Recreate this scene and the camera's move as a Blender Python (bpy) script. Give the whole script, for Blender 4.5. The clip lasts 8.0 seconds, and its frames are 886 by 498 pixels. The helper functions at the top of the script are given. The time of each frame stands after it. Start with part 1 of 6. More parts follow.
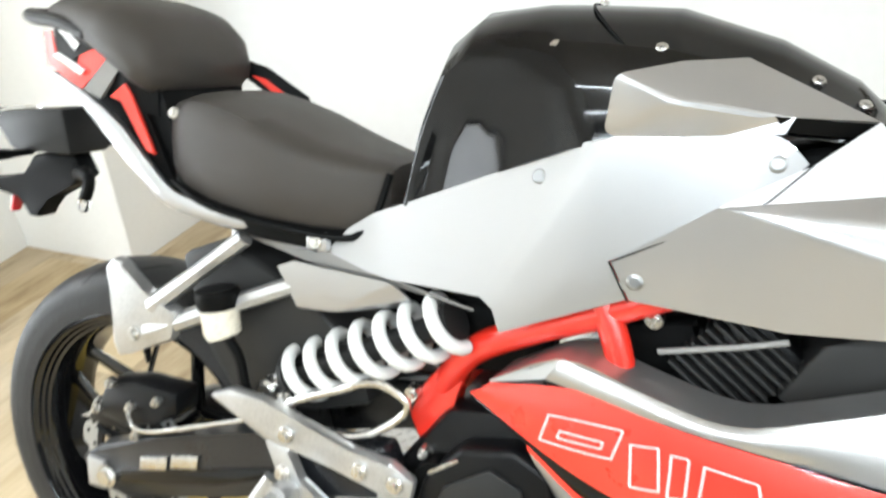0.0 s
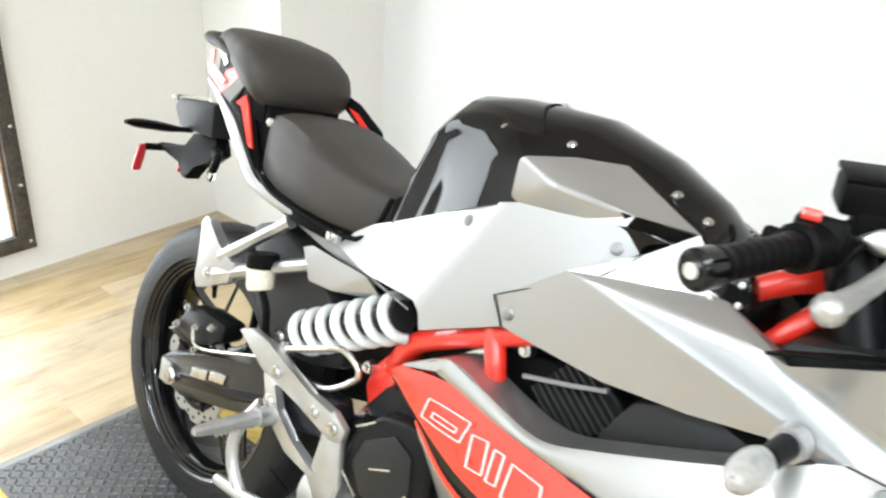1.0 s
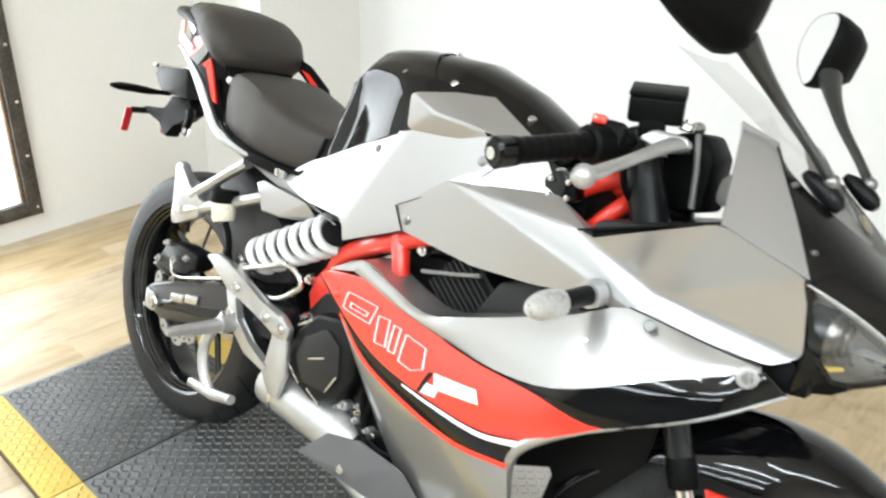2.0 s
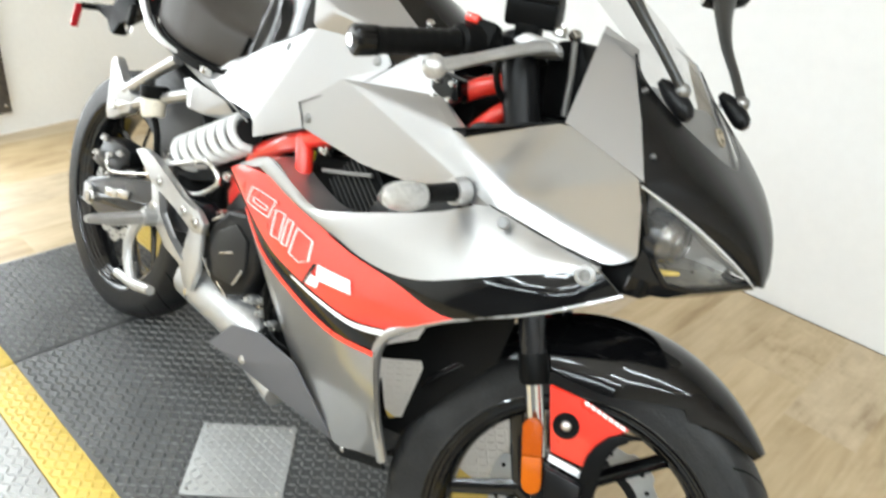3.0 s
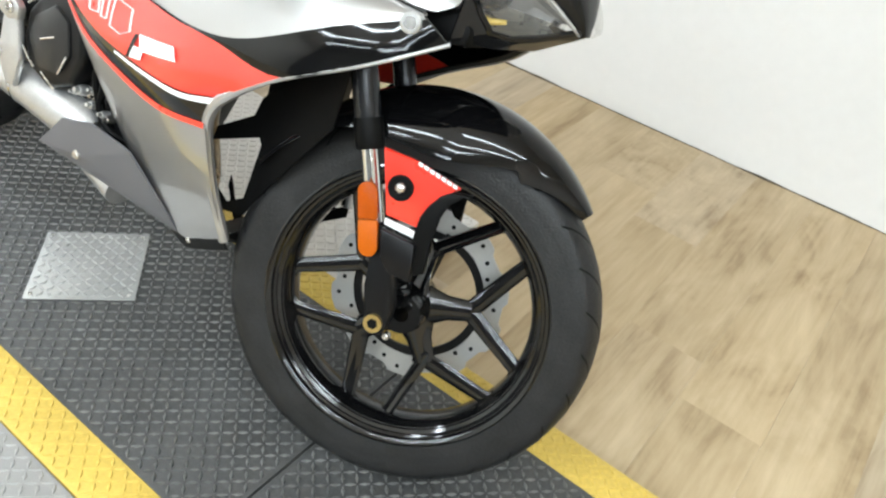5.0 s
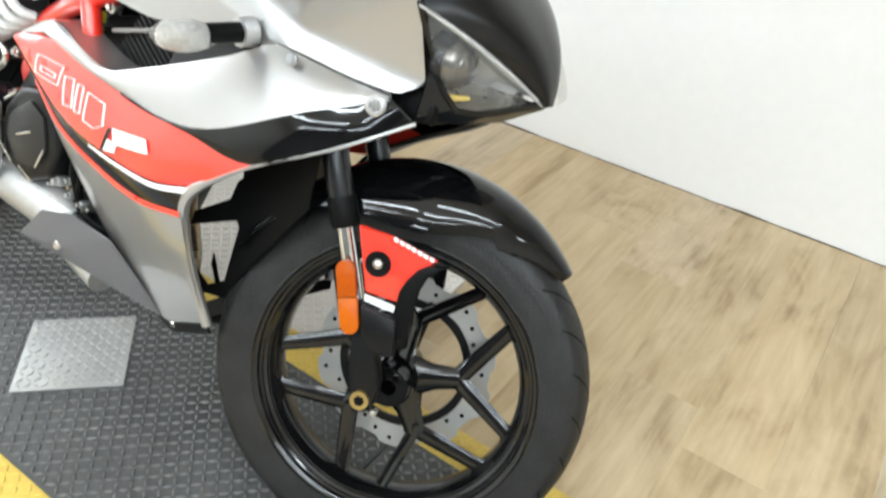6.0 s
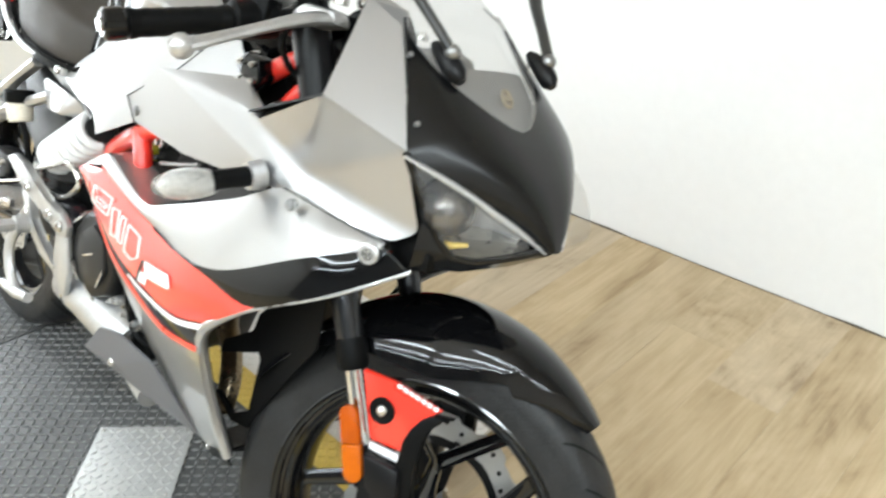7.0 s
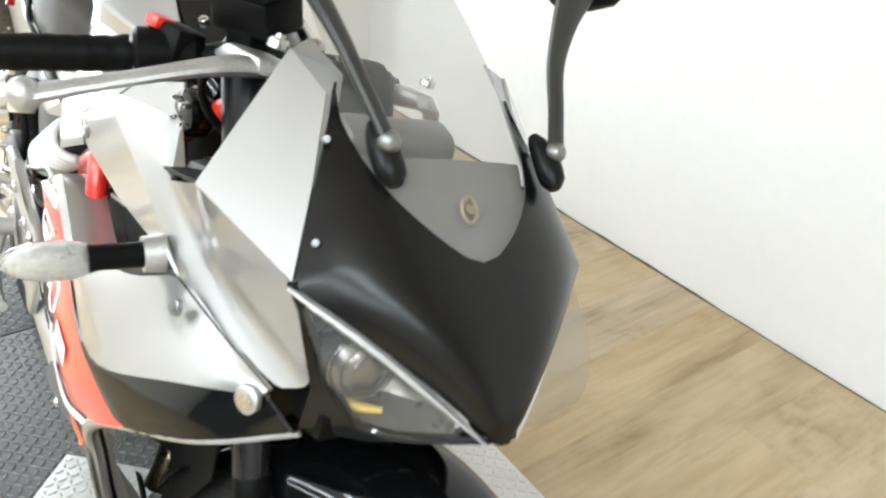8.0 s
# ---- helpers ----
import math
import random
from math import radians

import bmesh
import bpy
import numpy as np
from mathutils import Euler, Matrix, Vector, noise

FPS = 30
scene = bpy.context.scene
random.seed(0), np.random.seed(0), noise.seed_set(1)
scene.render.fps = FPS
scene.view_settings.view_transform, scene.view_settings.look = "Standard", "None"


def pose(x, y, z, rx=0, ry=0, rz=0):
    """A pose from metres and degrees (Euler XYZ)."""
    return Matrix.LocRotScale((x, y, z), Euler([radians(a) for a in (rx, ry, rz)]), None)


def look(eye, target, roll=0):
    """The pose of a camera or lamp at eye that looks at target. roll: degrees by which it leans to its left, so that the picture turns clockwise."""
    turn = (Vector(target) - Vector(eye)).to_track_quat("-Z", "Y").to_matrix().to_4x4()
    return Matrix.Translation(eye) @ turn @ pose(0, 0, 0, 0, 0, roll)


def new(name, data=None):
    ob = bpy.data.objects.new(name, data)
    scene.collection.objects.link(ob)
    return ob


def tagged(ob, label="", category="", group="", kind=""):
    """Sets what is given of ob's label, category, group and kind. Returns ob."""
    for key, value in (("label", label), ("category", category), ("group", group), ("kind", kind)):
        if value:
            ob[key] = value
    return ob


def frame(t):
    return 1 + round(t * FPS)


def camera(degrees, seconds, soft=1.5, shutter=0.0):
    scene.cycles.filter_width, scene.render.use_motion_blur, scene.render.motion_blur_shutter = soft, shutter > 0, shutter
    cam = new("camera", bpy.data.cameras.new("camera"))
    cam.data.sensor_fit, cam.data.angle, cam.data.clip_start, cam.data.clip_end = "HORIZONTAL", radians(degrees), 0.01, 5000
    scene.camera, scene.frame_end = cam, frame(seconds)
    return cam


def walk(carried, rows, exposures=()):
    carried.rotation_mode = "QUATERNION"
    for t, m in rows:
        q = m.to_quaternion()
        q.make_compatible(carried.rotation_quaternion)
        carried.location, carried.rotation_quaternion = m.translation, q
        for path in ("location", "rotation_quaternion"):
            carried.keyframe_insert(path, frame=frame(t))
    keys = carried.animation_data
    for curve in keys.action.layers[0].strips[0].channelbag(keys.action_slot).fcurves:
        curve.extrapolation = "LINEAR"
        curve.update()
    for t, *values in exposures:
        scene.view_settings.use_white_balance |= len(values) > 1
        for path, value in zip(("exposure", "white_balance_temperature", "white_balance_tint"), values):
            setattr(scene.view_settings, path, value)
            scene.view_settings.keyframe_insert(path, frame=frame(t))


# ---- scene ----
# ---------------------------------------------------------------- camera
cam = camera(59.75, 8.0, soft=2.3, shutter=0.35)
PATH = [
    (0.0, (0.8291, -0.7450, 1.1481), 23.83, -28.55, -3.74),
    (0.2, (0.8835, -0.8121, 1.1688), 25.68, -29.36, -1.49),
    (0.5, (1.0010, -0.8510, 1.2134), 31.34, -26.37, 0.78),
    (0.7, (1.0932, -0.8391, 1.2247), 38.22, -25.24, -0.18),
    (1.0, (1.2323, -0.7954, 1.2287), 40.46, -24.64, 3.55),
    (1.2, (1.2946, -0.8110, 1.2306), 41.89, -23.90, 2.67),
    (2.3, (1.6064, -0.9020, 1.2442), 41.31, -25.79, 2.27),
    (2.5, (1.6418, -0.8899, 1.2501), 42.34, -26.15, 3.02),
    (2.7, (1.6723, -0.8576, 1.2381), 43.30, -27.57, 3.72),
    (3.0, (1.7101, -0.8090, 1.2024), 41.65, -29.54, 6.05),
    (3.2, (1.7235, -0.7914, 1.2103), 38.66, -33.55, 4.85),
    (3.5, (1.7619, -0.7703, 1.1550), 36.41, -34.42, 7.03),
    (3.7, (1.7709, -0.7744, 1.1374), 35.85, -35.69, 7.51),
    (4.0, (1.7853, -0.7817, 1.1167), 34.98, -37.87, 8.70),
    (4.2, (1.7973, -0.7844, 1.1111), 33.94, -39.09, 9.83),
    (5.3, (1.8203, -0.7925, 1.0990), 30.07, -38.62, 10.87),
    (5.5, (1.8201, -0.7777, 1.1097), 30.16, -39.06, 10.45),
    (5.8, (1.8226, -0.7763, 1.1175), 30.51, -36.95, 8.92),
    (6.0, (1.8221, -0.7628, 1.1352), 30.85, -35.51, 7.14),
    (6.3, (1.8217, -0.7504, 1.1527), 32.86, -32.63, 3.86),
    (6.5, (1.8207, -0.7256, 1.1837), 33.24, -32.29, -1.24),
    (6.8, (1.8531, -0.6585, 1.2006), 39.89, -31.51, -1.14),
    (7.0, (1.8849, -0.5940, 1.1925), 42.88, -30.73, 1.45),
    (7.2, (1.9014, -0.5308, 1.2052), 42.93, -30.02, 1.15),
    (7.5, (1.8860, -0.4450, 1.2070), 43.45, -27.98, 4.35),
    (7.7, (1.8390, -0.3796, 1.1998), 47.43, -29.73, 4.92),
    (8.0, (1.7757, -0.2619, 1.1940), 52.70, -32.28, 4.25),
]
walk(cam, [(t, pose(*eye, 90 + pitch, 0, yaw) @ pose(0, 0, 0, 0, 0, roll)) for t, eye, yaw, pitch, roll in PATH],
     exposures=[(0.0, -0.03, 6400, 10), (1.0, -0.06, 6400, 10), (3.5, -0.12, 6500, 10), (5.5, -0.10, 6400, 10), (7.0, 0.0, 6400, 10), (8.0, -0.03, 6440, 10)])

# ---------------------------------------------------------------- world and light
FLOOR = -0.042
CEIL = 3.7
LAMP_Z = 2.64
world = bpy.data.worlds.new("world")
world.use_nodes = True
scene.world = world
wn = world.node_tree.nodes
sky = wn.new("ShaderNodeTexSky")
sky.sky_type, sky.sun_disc = "NISHITA", False
sky.sun_elevation, sky.sun_rotation = radians(40), radians(200)
world.node_tree.links.new(sky.outputs[0], wn["Background"].inputs[0])
wn["Background"].inputs[1].default_value = 0.1

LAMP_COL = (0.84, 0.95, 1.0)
# Rows at x 0.6 follow reflected tubes; those at x 3.5 are added for brightness.
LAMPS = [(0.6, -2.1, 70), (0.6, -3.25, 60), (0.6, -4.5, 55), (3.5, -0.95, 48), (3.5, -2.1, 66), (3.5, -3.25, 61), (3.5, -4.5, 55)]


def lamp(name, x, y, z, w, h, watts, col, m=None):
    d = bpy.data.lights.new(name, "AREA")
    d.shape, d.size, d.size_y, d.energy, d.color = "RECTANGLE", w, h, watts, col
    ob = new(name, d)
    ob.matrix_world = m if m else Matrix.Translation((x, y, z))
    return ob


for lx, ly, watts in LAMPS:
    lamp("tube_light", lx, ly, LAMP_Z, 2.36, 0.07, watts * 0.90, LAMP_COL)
    # Upward lamp added above each housing to brighten the ceiling.
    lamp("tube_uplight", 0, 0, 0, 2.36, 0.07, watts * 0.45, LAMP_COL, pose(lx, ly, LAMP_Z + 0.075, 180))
lamp("door_light", 0, 0, 0, 0.90, 1.78, 17, (0.80, 0.91, 1.0), look((-1.415, -0.40, 1.0), (0.0, -0.29, 1.0)))

# ---------------------------------------------------------------- materials


def mat(name, col, rough=0.5, metal=0.0, coat=0.0, var=0.06, scale=6.0, fine=180.0, bump=0.0, rvar=0.06, ior=1.5, spec=0.5, crough=0.06):
    m = bpy.data.materials.new(name)
    m.use_nodes = True
    nt = m.node_tree
    p = nt.nodes["Principled BSDF"]
    p.inputs["Metallic"].default_value = metal
    p.inputs["Coat Weight"].default_value = coat
    p.inputs["Coat Roughness"].default_value = crough
    p.inputs["IOR"].default_value = ior
    p.inputs["Specular IOR Level"].default_value = spec
    tc = nt.nodes.new("ShaderNodeTexCoord")
    big = nt.nodes.new("ShaderNodeTexNoise")
    big.inputs["Scale"].default_value, big.inputs["Detail"].default_value = scale, 5
    small = nt.nodes.new("ShaderNodeTexNoise")
    small.inputs["Scale"].default_value, small.inputs["Detail"].default_value = fine, 3
    for n in (big, small):
        nt.links.new(tc.outputs["Object"], n.inputs["Vector"])
    add = nt.nodes.new("ShaderNodeMath")
    add.operation = "ADD"
    nt.links.new(big.outputs[0], add.inputs[0])
    nt.links.new(small.outputs[0], add.inputs[1])
    half = nt.nodes.new("ShaderNodeMath")
    half.operation = "MULTIPLY"
    half.inputs[1].default_value = 0.5
    nt.links.new(add.outputs[0], half.inputs[0])
    ramp = nt.nodes.new("ShaderNodeValToRGB")
    ramp.color_ramp.elements[0].position, ramp.color_ramp.elements[1].position = 0.35, 0.65
    ramp.color_ramp.elements[0].color = (*[c * (1 - var) for c in col], 1)
    ramp.color_ramp.elements[1].color = (*[min(1, c * (1 + var)) for c in col], 1)
    nt.links.new(half.outputs[0], ramp.inputs[0])
    nt.links.new(ramp.outputs[0], p.inputs["Base Color"])
    mr = nt.nodes.new("ShaderNodeMapRange")
    mr.inputs["From Min"].default_value, mr.inputs["From Max"].default_value = 0.3, 0.7
    mr.inputs["To Min"].default_value, mr.inputs["To Max"].default_value = max(0.02, rough - rvar), min(1, rough + rvar)
    nt.links.new(half.outputs[0], mr.inputs["Value"])
    nt.links.new(mr.outputs[0], p.inputs["Roughness"])
    if bump:
        b = nt.nodes.new("ShaderNodeBump")
        b.inputs["Strength"].default_value, b.inputs["Distance"].default_value = bump, 0.002
        nt.links.new(small.outputs[0], b.inputs["Height"])
        nt.links.new(b.outputs[0], p.inputs["Normal"])
    return m


def clear(name, col, rough=0.02, ior=1.45):
    m = bpy.data.materials.new(name)
    m.use_nodes = True
    p = m.node_tree.nodes["Principled BSDF"]
    p.inputs["Base Color"].default_value = (*col, 1)
    p.inputs["Roughness"].default_value, p.inputs["IOR"].default_value = rough, ior
    p.inputs["Transmission Weight"].default_value = 1.0
    return m


def thin(name, col, opacity, rough=0.03):
    """A thin see-through sheet: mostly straight through, with gloss."""
    m = bpy.data.materials.new(name)
    m.use_nodes = True
    nt = m.node_tree
    p = nt.nodes["Principled BSDF"]
    p.inputs["Base Color"].default_value = (*col, 1)
    p.inputs["Roughness"].default_value = rough
    t = nt.nodes.new("ShaderNodeBsdfTransparent")
    t.inputs[0].default_value = (0.93, 0.93, 0.92, 1)
    x = nt.nodes.new("ShaderNodeMixShader")
    x.inputs[0].default_value = opacity
    out = nt.nodes["Material Output"]
    nt.links.new(t.outputs[0], x.inputs[1])
    nt.links.new(p.outputs[0], x.inputs[2])
    nt.links.new(x.outputs[0], out.inputs[0])
    return m


SILVER = mat("silver_paint", (0.402, 0.400, 0.402), 0.40, 0.83, 0.8, 0.02, 3, 900, 0.02, 0.02, crough=0.03)
GLOSSY_SILVER = mat("polished_silver_paint", (0.39, 0.385, 0.38), 0.34, 0.82, 0.9, 0.03, 3, 900, 0.01, 0.02, crough=0.03)
SILVER.node_tree.nodes["Principled BSDF"].inputs["Coat IOR"].default_value = 1.75
GLOSSY_SILVER.node_tree.nodes["Principled BSDF"].inputs["Coat IOR"].default_value = 1.85
GREYPL = mat("grey_plastic", (0.22, 0.21, 0.20), 0.42, 0.25, 0.1, 0.05, 5, 500, 0.05)
RED = mat("red_paint", (0.80, 0.035, 0.018), 0.28, 0.0, 0.8, 0.03, 4, 40, 0, 0.01)
REDF = mat("red_frame_paint", (0.74, 0.03, 0.016), 0.3, 0.0, 0.7, 0.05, 9, 60, 0, 0.02)
WHITE = mat("white_decal", (0.82, 0.82, 0.82), 0.35, 0, 0.4, 0.02)
BLACKG = mat("gloss_black_paint", (0.003, 0.003, 0.0033), 0.08, 0.0, 0.0, 0.1, 4, 60, 0, 0.02, spec=0.36)
NOSEM = mat("deep_black_paint", (0.004, 0.004, 0.0042), 0.25, 0.0, 0.0, 0.03, 4, 60, 0, 0.004, spec=0.30)
RIMM = mat("gloss_black_wheel_paint", (0.003, 0.003, 0.0033), 0.07, 0.0, 0.0, 0.1, 8, 60, 0, 0.015, spec=0.5)
BLACKS = mat("satin_black_paint", (0.005, 0.005, 0.0055), 0.34, 0.0, 0.0, 0.15, 12, 200, 0.03, spec=0.2)
BLACKP = mat("black_plastic", (0.004, 0.004, 0.004), 0.45, 0.0, 0.0, 0.15, 14, 700, 0.12, spec=0.08)
MIDGREY = mat("mid_grey_plastic", (0.25, 0.237, 0.23), 0.55, 0.0, 0.0, 0.08, 6, 300)
ARMM = mat("dark_satin_metal", (0.016, 0.017, 0.020), 0.30, 0.4, 0.2, 0.12, 10, 400, 0.05)
GUARDM = mat("grey_guard_plastic", (0.115, 0.113, 0.122), 0.5, 0.0, 0.0, 0.08, 8, 500, 0.06)
DARKP = mat("dark_grey_plastic", (0.020, 0.0195, 0.019), 0.45, 0.0, 0.0, 0.12, 10, 600, 0.08, spec=0.25)
SEATM = mat("seat_vinyl", (0.042, 0.036, 0.031), 0.50, 0.0, 0.0, 0.12, 8, 900, 0.35, spec=0.36)
RUBBER = mat("tyre_rubber", (0.013, 0.013, 0.0133), 0.48, 0.0, 0.0, 0.4, 22, 260, 0.4, 0.1, spec=0.32)
ALU = mat("cast_aluminium", (0.50, 0.498, 0.496), 0.38, 0.8, 0.0, 0.14, 22, 320, 0.3, 0.1)
STEEL = mat("brushed_steel", (0.62, 0.61, 0.59), 0.26, 1.0, 0.0, 0.08, 18, 500, 0.04)
DISCM = mat("ground_disc_steel", (0.40, 0.40, 0.39), 0.42, 0.75, 0.0, 0.08, 18, 500, 0.04)
CHROME = mat("chrome", (0.8, 0.8, 0.8), 0.08, 1.0, 0.0, 0.03, 8, 100, 0, 0.03)
WSPRING = mat("white_spring_paint", (0.70, 0.70, 0.69), 0.35, 0.0, 0.3, 0.04, 20, 200)
ORANGE = mat("amber_reflector", (0.44, 0.092, 0.002), 0.2, 0.0, 0.0, 0.1, 60, 600, 0.3, spec=0.2)
YELLOW = mat("yellow_paint", (0.58, 0.41, 0.085), 0.5, 0.0, 0.0, 0.14, 7, 120, 0.15)
DECK = mat("worn_dark_deck", (0.060, 0.060, 0.059), 0.52, 0.2, 0.0, 0.38, 5, 140, 0.2, 0.12)
STUD = mat("worn_deck_stud", (0.175, 0.175, 0.171), 0.36, 0.45, 0.0, 0.35, 9, 160, 0.1, 0.12)
TREAD = mat("bare_tread_plate", (0.42, 0.42, 0.41), 0.5, 0.6, 0.0, 0.08, 14, 300, 0.08)
LENS = clear("clear_lens", (0.97, 0.97, 0.97))
SMOKE = thin("screen_plastic", (0.30, 0.295, 0.29), 0.30, 0.08)
HLENS = thin("headlight_plastic", (0.55, 0.55, 0.55), 0.09, 0.04)
AMBERD = mat("dark_amber_reflector", (0.36, 0.062, 0.002), 0.2, 0.0, 0.0, 0.1, 60, 600, 0.3, spec=0.2)
SIGREF = mat("prism_reflector", (0.82, 0.82, 0.80), 0.3, 0.25, 0.3, 0.15, 60, 260, 0.6)
SMOKEY = mat("smoked_chrome", (0.20, 0.19, 0.18), 0.2, 0.9, 0, 0.1, 12, 60)
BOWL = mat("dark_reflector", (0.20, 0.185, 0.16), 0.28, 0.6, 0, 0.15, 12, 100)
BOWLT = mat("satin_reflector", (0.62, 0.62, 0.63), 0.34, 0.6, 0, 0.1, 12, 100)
GAPM = mat("dirty_joint", (0.10, 0.08, 0.06), 0.9, 0, 0, 0.7, 25, 120, 0.3)
GOLD = mat("gold_emblem", (0.26, 0.22, 0.16), 0.5, 0.3)
TAN = mat("brake_fluid", (0.72, 0.66, 0.55), 0.3, 0, 0.4, 0.06)
TAILRED = mat("red_lens", (0.5, 0.01, 0.02), 0.15, 0, 0.8, 0.1)
BRASS = mat("brass_bolt", (0.6, 0.45, 0.18), 0.3, 1.0)
YTAG = mat("yellow_tag", (0.75, 0.68, 0.05), 0.5)
WALLM = mat("white_wall_paint", (0.79, 0.79, 0.787), 0.55, 0, 0, 0.018, 0.9, 30, 0.04)
WALLW = mat("warm_wall_paint", (0.83, 0.815, 0.785), 0.6, 0, 0, 0.02, 1.2, 60, 0.04)
ENDW = mat("light_grey_wall_paint", (0.66, 0.615, 0.565), 0.7, 0, 0, 0.05, 1.5, 60, 0.04)
DIMW = mat("grey_wall_paint", (0.13, 0.13, 0.13), 0.7, 0, 0, 0.05, 1.5, 60, 0.04)
CEILM = mat("ceiling_paint", (0.61, 0.568, 0.525), 0.8, 0, 0, 0.02)
OLDIRON = mat("weathered_dark_iron", (0.085, 0.075, 0.065), 0.6, 0.3, 0, 0.5, 14, 90, 0.4)
RUSTIRON = mat("rusty_iron", (0.16, 0.10, 0.055), 0.75, 0.1, 0, 0.5, 20, 120, 0.4)
PANE = thin("door_glass", (0.8, 0.8, 0.8), 0.08, 0.02)
ANOD = mat("dark_anodised_tube", (0.030, 0.031, 0.034), 0.22, 0.6, 0.0, 0.08, 10, 200)
BOLTM = mat("grey_bolt_steel", (0.26, 0.26, 0.26), 0.34, 0.9, 0.0, 0.08, 18, 300)
STALKM = mat("satin_stalk_paint", (0.022, 0.022, 0.021), 0.36, 0.0, 0.0, 0.1, 12, 300, 0.03)
HEADERM = mat("heat_tinted_steel", (0.20, 0.155, 0.10), 0.3, 0.9, 0.0, 0.3, 14, 120)
# Lighter version of TREAD, lifting the far extension's colour in the bike's shade.
LIFTED_TREAD = mat("lifted_tread_aluminium", (0.64, 0.625, 0.60), 0.42, 0.35, 0.0, 0.08, 10, 260, 0.08)
MIRROR = mat("mirror_glass", (0.9, 0.9, 0.9), 0.02, 1.0, 0, 0.01, 3, 60, 0, 0.01)


def wood():
    m = bpy.data.materials.new("vinyl_plank")
    m.use_nodes = True
    nt = m.node_tree
    p = nt.nodes["Principled BSDF"]
    tc = nt.nodes.new("ShaderNodeTexCoord")
    oi = nt.nodes.new("ShaderNodeObjectInfo")
    off = nt.nodes.new("ShaderNodeVectorMath")
    off.operation = "MULTIPLY_ADD"
    off.inputs[1].default_value = (1, 1, 1)
    rnd = nt.nodes.new("ShaderNodeVectorMath")
    rnd.operation = "SCALE"
    rnd.inputs[0].default_value = (37, 61, 11)
    nt.links.new(oi.outputs["Random"], rnd.inputs["Scale"])
    nt.links.new(tc.outputs["Object"], off.inputs[0])
    nt.links.new(rnd.outputs[0], off.inputs[2])
    mp = nt.nodes.new("ShaderNodeMapping")
    mp.inputs["Scale"].default_value = (9.5, 2.6, 9)
    nt.links.new(off.outputs[0], mp.inputs["Vector"])
    n1 = nt.nodes.new("ShaderNodeTexNoise")
    n1.inputs["Scale"].default_value, n1.inputs["Detail"].default_value, n1.inputs["Distortion"].default_value = 1.0, 7, 0.6
    n1.inputs["Roughness"].default_value = 0.60
    nt.links.new(mp.outputs[0], n1.inputs["Vector"])
    mp2 = nt.nodes.new("ShaderNodeMapping")
    mp2.inputs["Scale"].default_value = (90, 4, 90)
    nt.links.new(off.outputs[0], mp2.inputs["Vector"])
    n2 = nt.nodes.new("ShaderNodeTexNoise")
    n2.inputs["Scale"].default_value, n2.inputs["Detail"].default_value = 1.0, 4
    nt.links.new(mp2.outputs[0], n2.inputs["Vector"])
    mix = nt.nodes.new("ShaderNodeMix")
    mix.data_type = "FLOAT"
    mix.inputs[0].default_value = 0.28
    nt.links.new(n1.outputs[0], mix.inputs[2])
    nt.links.new(n2.outputs[0], mix.inputs[3])
    n3 = nt.nodes.new("ShaderNodeTexNoise")
    n3.inputs["Scale"].default_value, n3.inputs["Detail"].default_value = 1.0, 4
    mp3 = nt.nodes.new("ShaderNodeMapping")
    mp3.inputs["Scale"].default_value = (5, 1.6, 5)
    nt.links.new(off.outputs[0], mp3.inputs["Vector"])
    nt.links.new(mp3.outputs[0], n3.inputs["Vector"])
    mixb = nt.nodes.new("ShaderNodeMix")
    mixb.data_type = "FLOAT"
    mixb.inputs[0].default_value = 0.30
    nt.links.new(mix.outputs[0], mixb.inputs[2])
    nt.links.new(n3.outputs[0], mixb.inputs[3])
    ramp = nt.nodes.new("ShaderNodeValToRGB")
    els = ramp.color_ramp.elements
    els[0].position, els[0].color = 0.37, (0.27, 0.19, 0.108, 1)
    els[1].position, els[1].color = 0.62, (0.565, 0.455, 0.305, 1)
    e = els.new(0.46)
    e.color = (0.425, 0.328, 0.205, 1)
    nt.links.new(mixb.outputs[0], ramp.inputs[0])
    hs = nt.nodes.new("ShaderNodeHueSaturation")
    vr = nt.nodes.new("ShaderNodeMapRange")
    vr.inputs["To Min"].default_value, vr.inputs["To Max"].default_value = 0.93, 1.05
    nt.links.new(oi.outputs["Random"], vr.inputs["Value"])
    nt.links.new(vr.outputs[0], hs.inputs["Value"])
    wr = nt.nodes.new("ShaderNodeTexWhiteNoise")
    wr.noise_dimensions = "1D"
    nt.links.new(oi.outputs["Random"], wr.inputs["W"])
    sr = nt.nodes.new("ShaderNodeMapRange")
    sr.inputs["To Min"].default_value, sr.inputs["To Max"].default_value = 0.90, 1.20
    nt.links.new(wr.outputs["Value"], sr.inputs["Value"])
    nt.links.new(sr.outputs[0], hs.inputs["Saturation"])
    nt.links.new(ramp.outputs[0], hs.inputs["Color"])
    nt.links.new(hs.outputs[0], p.inputs["Base Color"])
    p.inputs["Roughness"].default_value = 0.42
    b = nt.nodes.new("ShaderNodeBump")
    b.inputs["Strength"].default_value, b.inputs["Distance"].default_value = 0.15, 0.001
    nt.links.new(n2.outputs[0], b.inputs["Height"])
    nt.links.new(b.outputs[0], p.inputs["Normal"])
    return m


WOOD = wood()


def glow(name, col, power):
    m = bpy.data.materials.new(name)
    m.use_nodes = True
    p = m.node_tree.nodes["Principled BSDF"]
    p.inputs["Emission Color"].default_value = (*col, 1)
    p.inputs["Emission Strength"].default_value = power
    return m


